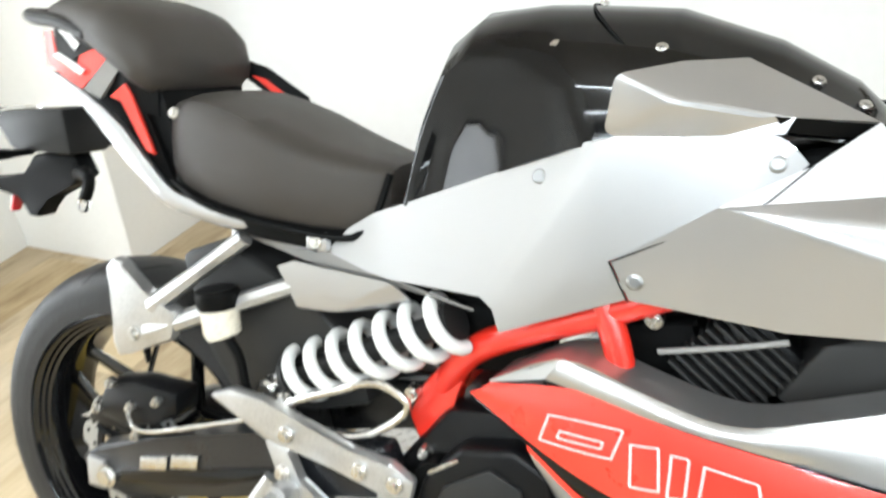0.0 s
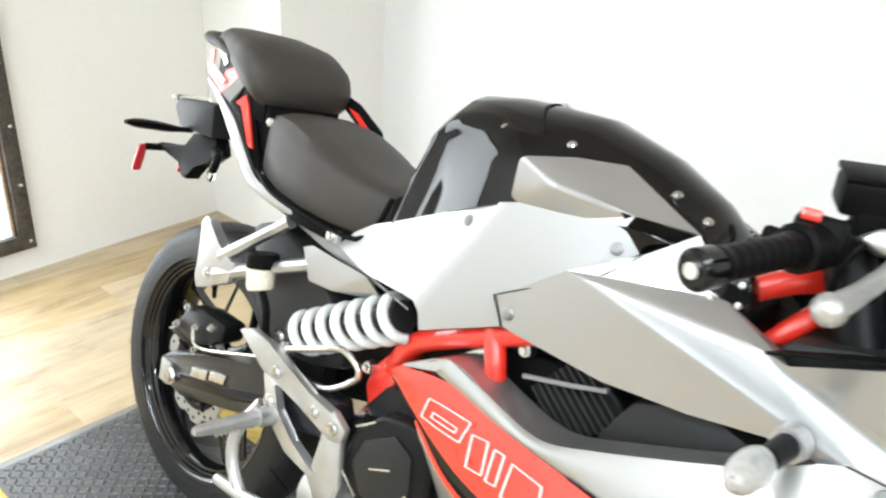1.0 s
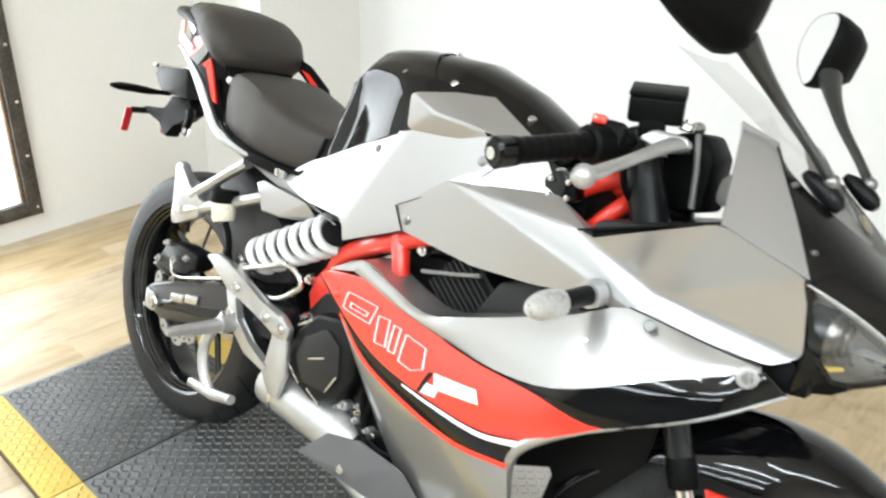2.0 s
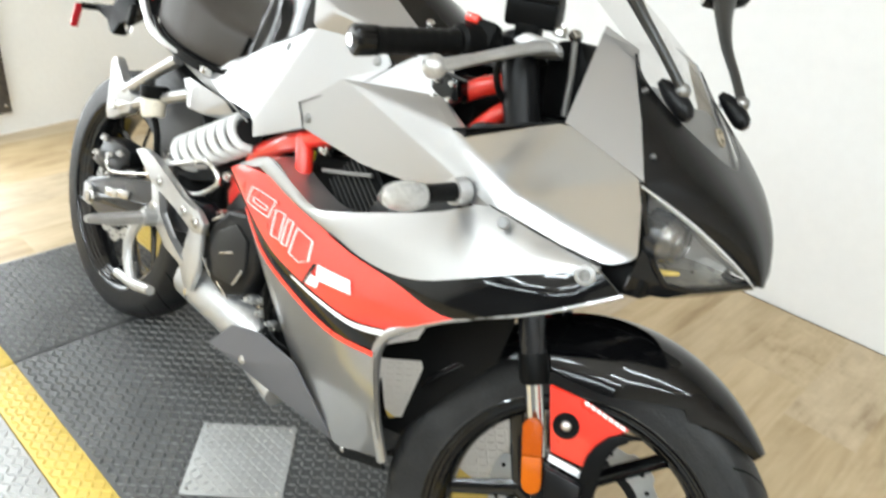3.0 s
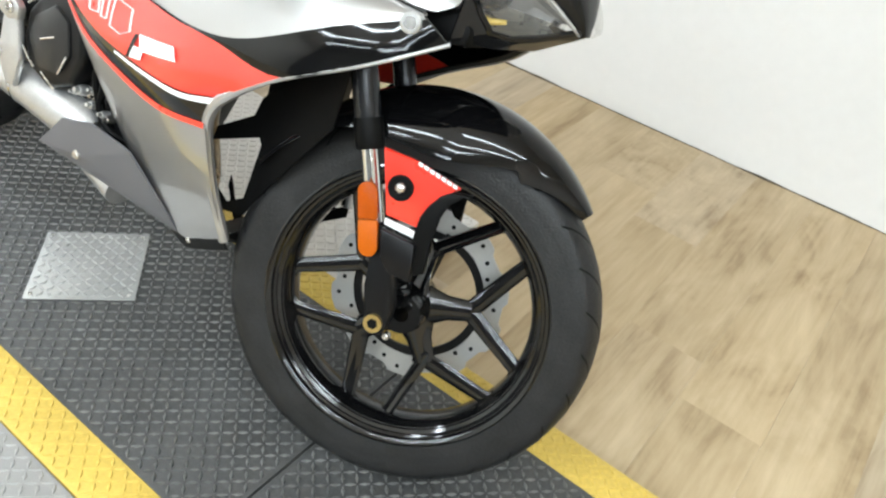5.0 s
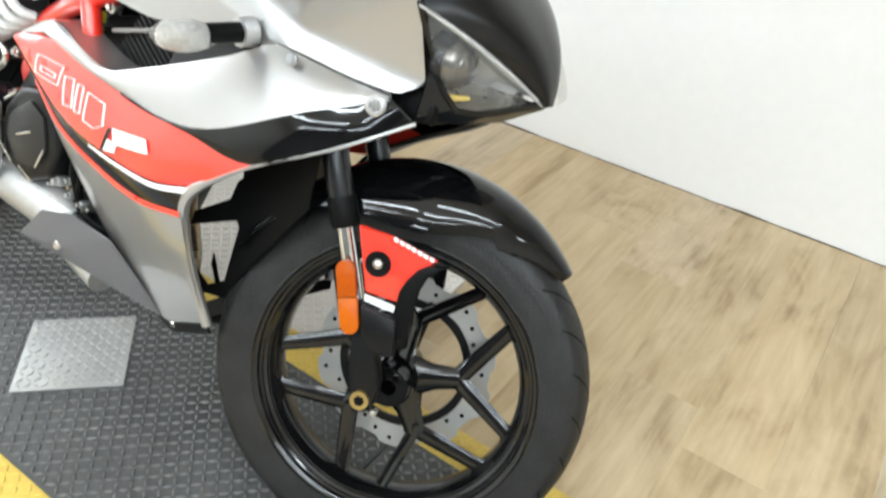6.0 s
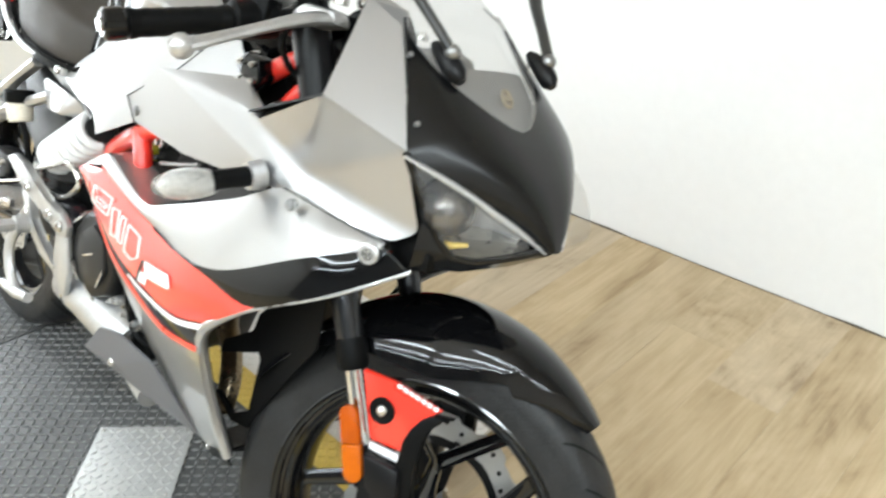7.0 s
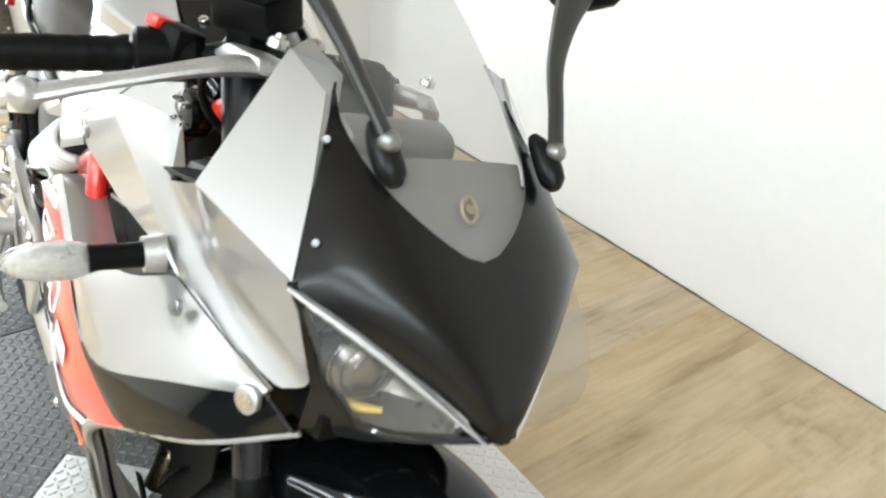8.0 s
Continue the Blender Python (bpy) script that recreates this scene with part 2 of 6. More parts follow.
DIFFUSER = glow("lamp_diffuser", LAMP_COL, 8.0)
DAYLIGHT = glow("daylight_outside", (0.93, 0.97, 1.0), 5.5)

# ---------------------------------------------------------------- mesh helpers
V = Vector


def finish(bm, angle=32):
    bmesh.ops.recalc_face_normals(bm, faces=bm.faces)
    me = bpy.data.meshes.new("m")
    bm.to_mesh(me)
    bm.free()
    me.shade_smooth()
    me.set_sharp_from_angle(angle=radians(angle))
    return me


def obj(name, bm, mats, angle=32):
    me = finish(bm, angle)
    for x in mats if isinstance(mats, (list, tuple)) else [mats]:
        me.materials.append(x)
    me.name = name
    return new(name, me)


def part(name, bm, mats, parent, label="", angle=32, both=False, m=None):
    """One mesh part under a thing or a part; both: a mirrored twin on the other side too."""
    other = None
    if both:
        other = bm.copy()
        for v in other.verts:
            v.co.y = -v.co.y
    if m is not None:
        bm.transform(m)
        if other:
            other.transform(m)
    made = []
    for b in (bm, other):
        if b is None:
            continue
        ob = obj(name, b, mats, angle)
        ob.parent = parent
        if label:
            tagged(ob, label)
        made.append(ob)
    return made[0]


def spline(pts, n):
    """n points on a smooth curve through pts, evenly spread."""
    p = [V(q) for q in pts]
    ext = [2 * p[0] - p[1], *p, 2 * p[-1] - p[-2]]
    dense = []
    for i in range(1, len(ext) - 2):
        a, b, c, d = ext[i - 1:i + 3]
        for k in range(12):
            t = k / 12
            dense.append(0.5 * (2 * b + (c - a) * t + (2 * a - 5 * b + 4 * c - d) * t * t + (3 * b - a - 3 * c + d) * t ** 3))
    dense.append(p[-1])
    acc = [0.0]
    for i in range(1, len(dense)):
        acc.append(acc[-1] + (dense[i] - dense[i - 1]).length)
    out, j = [], 0
    for k in range(n):
        s = acc[-1] * k / (n - 1)
        while j < len(acc) - 2 and acc[j + 1] < s:
            j += 1
        u = (s - acc[j]) / max(1e-9, acc[j + 1] - acc[j])
        out.append(dense[j].lerp(dense[j + 1], min(1, u)))
    return out


def tube(bm, pts, r, seg=12, mi=0, caps=True, flat=1.0):
    pts = [V(p) for p in pts]
    rs = r if isinstance(r, (list, tuple)) else [r] * len(pts)
    up, rings = None, []
    for i, p in enumerate(pts):
        t = (pts[min(i + 1, len(pts) - 1)] - pts[max(i - 1, 0)]).normalized()
        if up is None:
            up = t.orthogonal().normalized() if abs(t.z) > 0.95 else t.cross(V((0, 0, 1))).normalized()
        up = (up - t * up.dot(t)).normalized()
        side = t.cross(up)
        rings.append([bm.verts.new(p + rs[i] * (up * math.cos(a) + side * math.sin(a) * flat)) for a in [2 * math.pi * k / seg for k in range(seg)]])
    fs = []
    for a, b in zip(rings, rings[1:]):
        for k in range(seg):
            fs.append(bm.faces.new((a[k], a[(k + 1) % seg], b[(k + 1) % seg], b[k])))
    if caps:
        fs.append(bm.faces.new(rings[0][::-1]))
        fs.append(bm.faces.new(rings[-1]))
    for f in fs:
        f.material_index = mi
    return fs


def lathe(bm, prof, c=(0, 0, 0), seg=48, mi=0, closed=True):
    """Turn a profile of (radius, y) about the y axis through c."""
    c = V(c)
    rings = [[bm.verts.new(c + V((r * math.cos(2 * math.pi * k / seg), y, r * math.sin(2 * math.pi * k / seg)))) for k in range(seg)] for r, y in prof]
    n = len(rings)
    for i in range(n if closed else n - 1):
        a, b = rings[i], rings[(i + 1) % n]
        for k in range(seg):
            bm.faces.new((a[k], a[(k + 1) % seg], b[(k + 1) % seg], b[k])).material_index = mi
    if not closed:
        for ring in (rings[0], rings[-1]):
            try:
                bm.faces.new(ring).material_index = mi
            except ValueError:
                pass


def prism(bm, outline, y0, y1, mi=0, bevel=0.003, seg=2):
    """An outline of (x, z) pushed through from y0 to y1, with rounded edges."""
    t = bmesh.new()
    a = [t.verts.new((x, y0, z)) for x, z in outline]
    b = [t.verts.new((x, y1, z)) for x, z in outline]
    n = len(a)
    for i in range(n):
        t.faces.new((a[i], a[(i + 1) % n], b[(i + 1) % n], b[i]))
    t.faces.new(a[::-1])
    t.faces.new(b)
    if bevel:
        bmesh.ops.bevel(t, geom=t.edges[:], offset=bevel, segments=seg, profile=0.5, affect="EDGES", clamp_overlap=True)
    return merge(bm, t, mi)


def box(bm, c, size, mi=0, bevel=0.003, m=None):
    t = bmesh.new()
    bmesh.ops.create_cube(t, size=1)
    for v in t.verts:
        v.co = V((v.co.x * size[0], v.co.y * size[1], v.co.z * size[2]))
    if bevel:
        bmesh.ops.bevel(t, geom=t.edges[:], offset=bevel, segments=2, profile=0.5, affect="EDGES", clamp_overlap=True)
    t.transform(Matrix.Translation(c) @ (m if m else Matrix()))
    return merge(bm, t, mi)


def merge(bm, t, mi=0):
    """Add the bmesh t to bm."""
    vs = [bm.verts.new(v.co) for v in t.verts]
    for i, v in enumerate(t.verts):
        v.index = i
    for f in t.faces:
        try:
            bm.faces.new([vs[v.index] for v in f.verts]).material_index = mi if mi is not None else f.material_index
        except ValueError:
            pass
    t.free()


def ball(bm, c, r, mi=0, scale=(1, 1, 1), seg=16, m=None):
    t = bmesh.new()
    bmesh.ops.create_uvsphere(t, u_segments=seg, v_segments=max(6, seg // 2), radius=r)
    t.transform(Matrix.Translation(c) @ (m if m else Matrix()) @ Matrix.Diagonal((*scale, 1)))
    merge(bm, t, mi)


def bolt(bm, c, n, r=0.008, h=0.004, mi=0):
    """A round flanged bolt with a socket, facing along n."""
    c, n = V(c), V(n).normalized()
    tube(bm, [c - n * 0.004, c + n * h * 0.5, c + n * h], [r, r, r * 0.82], 14, mi)
    tube(bm, [c + n * h * 0.9, c + n * h * 1.6], [r * 0.55, r * 0.5], 8, mi)


def facets(verts, faces, bevel=0.004, thick=0.003):
    """A panel of flat facets with soft creases and a thickness."""
    bm = bmesh.new()
    vs = [bm.verts.new(v) for v in verts]
    for f in faces:
        bm.faces.new([vs[i] for i in f])
    bmesh.ops.recalc_face_normals(bm, faces=bm.faces)
    bmesh.ops.triangulate(bm, faces=bm.faces[:])
    if bevel:
        es = [e for e in bm.edges if len(e.link_faces) == 2 and e.calc_face_angle(0) > radians(7)]
        if es:
            bmesh.ops.bevel(bm, geom=es, offset=bevel, segments=3, profile=0.5, affect="EDGES", clamp_overlap=True)
    bmesh.ops.solidify(bm, geom=bm.faces[:], thickness=thick)
    return bm


def strip(bm, p, q, n=18, mi=0, cross=4, bulge=0.0, thick=0.003):
    """A band between two curves, bulging outwards (to -y)."""
    t = bmesh.new()
    a, b = spline(p, n), spline(q, n)
    rows = [[t.verts.new(x.lerp(y, k / cross) + V((0, -bulge * 4 * (k / cross) * (1 - k / cross), 0))) for k in range(cross + 1)] for x, y in zip(a, b)]
    for r0, r1 in zip(rows, rows[1:]):
        for k in range(cross):
            if (r0[k].co - r0[k + 1].co).length + (r1[k].co - r1[k + 1].co).length < 1e-6:
                continue
            t.faces.new((r0[k], r0[k + 1], r1[k + 1], r1[k]))
    bmesh.ops.remove_doubles(t, verts=t.verts, dist=0.0002)
    bmesh.ops.recalc_face_normals(t, faces=t.faces)
    if thick:
        bmesh.ops.solidify(t, geom=t.faces[:], thickness=thick)
    merge(bm, t, mi)


def grid_surface(bm, fn, us, vs, mi=0):
    rows = [[bm.verts.new(fn(u, v)) for u in us] for v in vs]
    for r0, r1 in zip(rows, rows[1:]):
        for k in range(len(us) - 1):
            bm.faces.new((r0[k], r0[k + 1], r1[k + 1], r1[k])).material_index = mi


def loft(bm, loops, mi=0, caps=True):
    rings = [[bm.verts.new(p) for p in lp] for lp in loops]
    n = len(rings[0])
    for a, b in zip(rings, rings[1:]):
        for k in range(n):
            bm.faces.new((a[k], a[(k + 1) % n], b[(k + 1) % n], b[k])).material_index = mi
    if caps:
        bm.faces.new(rings[0][::-1]).material_index = mi
        bm.faces.new(rings[-1]).material_index = mi


def lerp_table(table, x):
    """Linear values between the rows (x, a, b, ...) of a table."""
    if x <= table[0][0]:
        return table[0][1:]
    for r0, r1 in zip(table, table[1:]):
        if x <= r1[0]:
            u = (x - r0[0]) / (r1[0] - r0[0])
            return [a + (b - a) * u for a, b in zip(r0[1:], r1[1:])]
    return table[-1][1:]

# ---------------------------------------------------------------- the room
rnd_ = random.Random(7)
REAR = (-1.392, -0.078)     # rear wall: x = a + b y
NORTH = (1.394, 0.028)      # wall behind the bike: y = a + b x
SOUTH, EAST = -6.0, 6.0


def wall(name, a, b, z0, z1, thick, material, label, holes=()):
    """An upright wall from a to b with its thickness outwards (to the right of a to b), and openings (s0, s1, z0, z1)."""
    a, b = V((*a, 0)), V((*b, 0))
    d = (b - a).normalized()
    out = V((d.y, -d.x, 0))
    length = (b - a).length
    bm = bmesh.new()
    ss = sorted({0, length, *[h[0] for h in holes], *[h[1] for h in holes]})
    zs = sorted({z0, z1, *[h[2] for h in holes], *[h[3] for h in holes]})
    solid = lambda i, j: 0 <= i < len(ss) - 1 and 0 <= j < len(zs) - 1 and not any(h[0] <= (ss[i] + ss[i + 1]) / 2 <= h[1] and h[2] <= (zs[j] + zs[j + 1]) / 2 <= h[3] for h in holes)
    pt = lambda s, z, o: a + d * s + out * (thick * o) + V((0, 0, z))
    for i in range(len(ss) - 1):
        for j in range(len(zs) - 1):
            if not solid(i, j):
                continue
            s0, s1, w0, w1 = ss[i], ss[i + 1], zs[j], zs[j + 1]
            quads = [[(s0, w0, 0), (s1, w0, 0), (s1, w1, 0), (s0, w1, 0)], [(s0, w0, 1), (s0, w1, 1), (s1, w1, 1), (s1, w0, 1)]]
            for di, dj, q in ((-1, 0, [(s0, w0, 0), (s0, w1, 0), (s0, w1, 1), (s0, w0, 1)]), (1, 0, [(s1, w0, 0), (s1, w0, 1), (s1, w1, 1), (s1, w1, 0)]),
                              (0, -1, [(s0, w0, 0), (s0, w0, 1), (s1, w0, 1), (s1, w0, 0)]), (0, 1, [(s0, w1, 0), (s1, w1, 0), (s1, w1, 1), (s0, w1, 1)])):
                if not solid(i + di, j + dj):
                    quads.append(q)
            for q in quads:
                bm.faces.new([bm.verts.new(pt(*p)) for p in q])
    bmesh.ops.remove_doubles(bm, verts=bm.verts, dist=0.0005)
    return tagged(obj(name, bm, material, 20), label, "wall", kind="structure")


xr = lambda y: REAR[0] + REAR[1] * y
yn = lambda x: NORTH[0] + NORTH[1] * x
wall("wall_rear", (xr(SOUTH), SOUTH), (xr(0.88), 0.88), FLOOR, CEIL, -0.12, WALLW, "warm white painted wall behind the motorcycle's tail", [(5.135, 6.095, FLOOR + 0.092, 1.912)])
wall("wall_north", (-0.98, yn(-0.98)), (EAST, yn(EAST)), FLOOR, CEIL, -0.12, WALLM, "plain white painted showroom wall")
# Unseen walls: the pale east one bounces light, the dark south one keeps reflections dark.
wall("wall_east", (EAST, yn(EAST)), (EAST, SOUTH), FLOOR, CEIL, -0.12, ENDW, "plain light grey end wall, unseen, added to close the room")
wall("wall_south", (EAST, SOUTH), (xr(SOUTH), SOUTH), FLOOR, CEIL, -0.12, DIMW, "plain dark grey wall, unseen, added to close the room")
bm = bmesh.new()
box(bm, (-1.22, 1.16, (CEIL + FLOOR) / 2), (0.48, 0.58, CEIL - FLOOR), 0, 0.004)
tagged(obj("pillar", bm, WALLW, 20), "boxed white corner pillar against the walls", "pillar", kind="structure")
bm = bmesh.new()
box(bm, ((EAST - 2.2) / 2 + 0.2, -2.2, CEIL + 0.05), (EAST + 3.0, 8.0, 0.1), 0, 0)
tagged(obj("ceiling", bm, CEILM), "plain white ceiling", "ceiling", kind="structure")
bm = bmesh.new()
box(bm, ((EAST - 2.2) / 2 + 0.2, -2.2, FLOOR - 0.056), (EAST + 3.0, 8.0, 0.1), 0, 0)
floor = tagged(obj("floor", bm, DARKP), "light oak look plank floor", "floor", kind="structure")

# glazed door in the rear wall, with the day outside
DM = Matrix.Translation((xr(-0.40), -0.40, 0)) @ Matrix.Rotation(-math.atan(REAR[1]), 4, "Z")
door = tagged(new("door_1"), "glazed door in a riveted weathered iron frame, bright with daylight", "door", kind="structure")


def door_part(name, c, sz, material, label="", bevel=0.003):
    bm = bmesh.new()
    box(bm, c, sz, 0, bevel)
    bm.transform(DM)
    return part(name, bm, material, door, label)


for y in (-0.485, 0.485):
    door_part("frame_post", (0.012, y, 1.0), (0.034, 0.052, 1.9), OLDIRON, "weathered dark iron")
for z in (0.076, 1.924):
    door_part("frame_rail", (0.012, 0, z), (0.033, 0.918, 0.052), OLDIRON, "weathered dark iron")
for y in (-0.4535, 0.4535):
    door_part("inner_rebate", (0.004, y, 1.0), (0.022, 0.011, 1.796), RUSTIRON, "rusty inner edge")
pane = door_part("pane", (-0.012, 0, 1.0), (0.006, 0.94, 1.80), PANE, "clear glass", 0.0)
pane.visible_shadow = False
for z in (0.08, 0.28, 0.48, 0.68, 0.9, 1.1, 1.3, 1.5, 1.7, 1.9):
    bm = bmesh.new()
    ball(bm, (0.029, 0.492, z), 0.007, 0, (0.6, 1, 1), 10)
    bm.transform(DM)
    part("rivet", bm, STEEL, door)
bm = bmesh.new()
box(bm, (-0.30, 0, 1.0), (0.02, 1.6, 2.4), 0, 0)
bm.transform(DM)
tagged(obj("backdrop", bm, DAYLIGHT), "bright overcast daylight outside the door", "backdrop", kind="structure")

# ceiling lamps, assumed fixtures out of view
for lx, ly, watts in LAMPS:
    cl = tagged(new("ceiling_light"), "assumed long white tube light hung from the ceiling, out of view", "ceiling light", "ceiling lights")
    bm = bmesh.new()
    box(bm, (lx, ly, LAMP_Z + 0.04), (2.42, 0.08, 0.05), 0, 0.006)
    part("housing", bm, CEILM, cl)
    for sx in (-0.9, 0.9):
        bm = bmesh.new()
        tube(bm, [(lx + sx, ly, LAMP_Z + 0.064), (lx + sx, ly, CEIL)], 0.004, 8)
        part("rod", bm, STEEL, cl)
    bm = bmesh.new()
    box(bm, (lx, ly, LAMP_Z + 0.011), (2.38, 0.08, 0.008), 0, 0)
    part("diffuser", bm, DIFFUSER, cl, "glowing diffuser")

# dirty joint between floor and walls
bm = bmesh.new()
a0, a1 = V((-0.98, yn(-0.98) - 0.002, FLOOR)), V((EAST, yn(EAST) - 0.002, FLOOR))
tube(bm, [a0.lerp(a1, k / 80) + V((0, rnd_.uniform(-0.001, 0.001), 0.0005)) for k in range(81)], [rnd_.choice((0.0015, 0.002, 0.003, 0.0055)) for k in range(81)], 6)
tagged(obj("trim", bm, GAPM), "dirty dark joint along the foot of the wall", "joint", kind="structure")

# ---------------------------------------------------------------- the lift
lift = tagged(new("motorcycle_lift"), "low motorcycle lift with dark tread deck and yellow edges", "motorcycle lift")
NO, NI, FI, FO = -0.503, -0.42, 0.060, 0.140
X0, S1, S2, X1 = -0.375, 0.076, 1.288, 2.35
T = 0.012


def tread(bm, x0, x1, y0, y1, pitch, length, z, mi=0, turn=0.0, cx=0.0, cy=0.0, wide=0.0045, high=0.0028):
    """Raised lozenges in two crossing directions."""
    nx, ny = int((x1 - x0) / pitch), int((y1 - y0) / pitch)
    for i in range(nx + 1):
        for j in range(ny + 1):
            x, y = x0 + (x1 - x0) * (i + 0.5) / (nx + 1), y0 + (y1 - y0) * (j + 0.5) / (ny + 1)
            a = radians(45 if (i + j) % 2 else -45) + turn
            px_, py_ = cx + x * math.cos(turn) - y * math.sin(turn), cy + x * math.sin(turn) + y * math.cos(turn)
            u, w = V((math.cos(a), math.sin(a), 0)), V((-math.sin(a), math.cos(a), 0))
            c = V((px_, py_, z))
            base = [bm.verts.new(c + q) for q in (u * length / 2, w * wide, -u * length / 2, -w * wide)]
            top = [bm.verts.new(c + q + V((0, 0, high))) for q in (u * length * 0.3, w * wide * 0.5, -u * length * 0.3, -w * wide * 0.5)]
            for k in range(4):
                bm.faces.new((base[k], base[(k + 1) % 4], top[(k + 1) % 4], top[k])).material_index = mi
            bm.faces.new(top).material_index = mi


for x0, x1 in ((X0, S1 - 0.003), (S1 + 0.003, S2 - 0.002), (S2 + 0.002, X1)):
    bm = bmesh.new()
    box(bm, ((x0 + x1) / 2, (NI + FI) / 2, -T / 2), (x1 - x0, FI - NI, T), 0, 0.001)
    part("deck_plate", bm, DECK, lift, "worn dark tread plate")
    for y0, y1 in ((NO, NI), (FI, FO)):
        bm = bmesh.new()
        box(bm, ((x0 + x1) / 2, (y0 + y1) / 2, -T / 2 - 0.0006), (x1 - x0, y1 - y0, T), 0, 0.0015)
        part("edge_strip", bm, YELLOW, lift, "yellow painted edge")
    bm = bmesh.new()
    tread(bm, x0 + 0.006, x1 - 0.006, NI + 0.006, FI - 0.006, 0.0168, 0.0200, 0.0, wide=0.0034, high=0.0030)
    tagged(part("deck_stud", bm, STUD, lift), kind="stuff")
    bm = bmesh.new()
    for y0, y1 in ((NO, NI), (FI, FO)):
        tread(bm, x0 + 0.006, x1 - 0.006, y0 + 0.004, y1 - 0.004, 0.0168, 0.0185, -0.0006, wide=0.003, high=0.0022)
    tagged(part("edge_stud", bm, YELLOW, lift), kind="stuff")
bm = bmesh.new()
for y in (NO + 0.012, FO - 0.012):
    box(bm, ((X0 + X1) / 2, y, (FLOOR - T) / 2 - 0.0008), (X1 - X0 - 0.01, 0.02, -FLOOR - T - 0.001), 0, 0.002)
part("side_rail", bm, BLACKS, lift)
bm = bmesh.new()
prism(bm, [(X0 - 0.001, -0.001), (X0 - 0.001, FLOOR), (X0 - 0.075, FLOOR), (X0 - 0.07, FLOOR + 0.004)], NI, FO, 0, 0.0015)
part("rear_lip", bm, STUD, lift, "bare sloping rear lip")

bm = bmesh.new()
box(bm, ((0.10 + X1) / 2, NO - 0.172, -T / 2 - 0.003), (X1 - 0.10, 0.34, T), 0, 0.0015)
part("side_extension", bm, TREAD, lift, "bare aluminium tread side extension")
bm = bmesh.new()
tread(bm, 0.106, X1 - 0.006, NO - 0.336, NO - 0.006, 0.0168, 0.0195, -0.003, wide=0.0032, high=0.002)
tagged(part("extension_stud", bm, TREAD, lift), kind="stuff")
for x in (0.30, 0.62, 1.2, 1.7, 2.1):
    bm = bmesh.new()
    bolt(bm, (x, NO - 0.07, -0.002), (0, 0, 1), 0.006, 0.003)
    part("extension_bolt", bm, OLDIRON, lift)
bm = bmesh.new()
for y in (NO - 0.33,):
    box(bm, ((0.12 + X1) / 2, y, (FLOOR - T) / 2 - 0.003), (X1 - 0.14, 0.02, -FLOOR - T - 0.004), 0, 0.002)
part("extension_rail", bm, BLACKS, lift)

bm = bmesh.new()
box(bm, ((0.10 + 1.118) / 2, FO + 0.202, -T / 2 - 0.003), (1.018, 0.40, T), 0, 0.0015)
part("side_extension", bm, LIFTED_TREAD, lift, "bare aluminium tread side extension")
bm = bmesh.new()
tread(bm, 0.106, 1.112, FO + 0.006, FO + 0.398, 0.0168, 0.0195, -0.003, wide=0.0032, high=0.002)
tagged(part("extension_stud", bm, LIFTED_TREAD, lift), kind="stuff")
bm = bmesh.new()
box(bm, (0.609, FO + 0.38, (FLOOR - T) / 2 - 0.003), (0.99, 0.02, -FLOOR - T - 0.004), 0, 0.002)
part("extension_rail", bm, BLACKS, lift)

plate = tagged(new("tread_plate"), "square bare aluminium tread plate lying askew on the deck", "metal plate")
PCX, PCY, PA = 0.671, -0.195, radians(45.5)
bm = bmesh.new()
box(bm, (0, 0, 0.0022), (0.2, 0.2, 0.0036), 0, 0.0008)
bm.transform(Matrix.Translation((PCX, PCY, 0.0022)) @ Matrix.Rotation(PA, 4, "Z"))
part("sheet", bm, TREAD, plate)
bm = bmesh.new()
tread(bm, -0.096, 0.096, -0.096, 0.096, 0.0162, 0.0190, 0.0061, 0, PA, PCX, PCY, 0.0034, 0.0026)
tagged(part("stud", bm, TREAD, plate), kind="stuff")
for sx, sy in ((-1, -1), (1, 1), (-1, 1), (1, -1)):
    bm = bmesh.new()
    q = Matrix.Rotation(PA, 4, "Z") @ V((sx * 0.088, sy * 0.088, 0))
    bolt(bm, (PCX + q.x, PCY + q.y, 0.0075), (0, 0, 1), 0.004, 0.002)
    part("screw", bm, STEEL, plate)

# ---------------------------------------------------------------- the motorcycle
# Built upright: x ahead, y to its left, z up from the tyres' contact; then leant on its stand, bars turned left.
bike = tagged(new("motorcycle"), "silver, red and black sport motorcycle leaning on its side stand", "motorcycle")
LEAN_, BYAW, STEER = 14.72, -0.97, 22.6
bike.matrix_world = Matrix.Translation((0.67, -0.130, 0)) @ Matrix.Rotation(radians(BYAW), 4, "Z") @ Matrix.Rotation(radians(-LEAN_), 4, "X") @ Matrix.Translation((-0.67, 0, 0))
RAKE = 25.0
AXIS = V((-math.sin(radians(RAKE)), 0, math.cos(radians(RAKE))))
PIVOT = V((1.435, 0, 0))
SM = Matrix.Translation(PIVOT) @ Matrix.Rotation(radians(STEER), 4, AXIS) @ Matrix.Translation(-PIVOT)
FW, RW = V((1.345, 0, 0.293)), V((0, 0, 0.306))


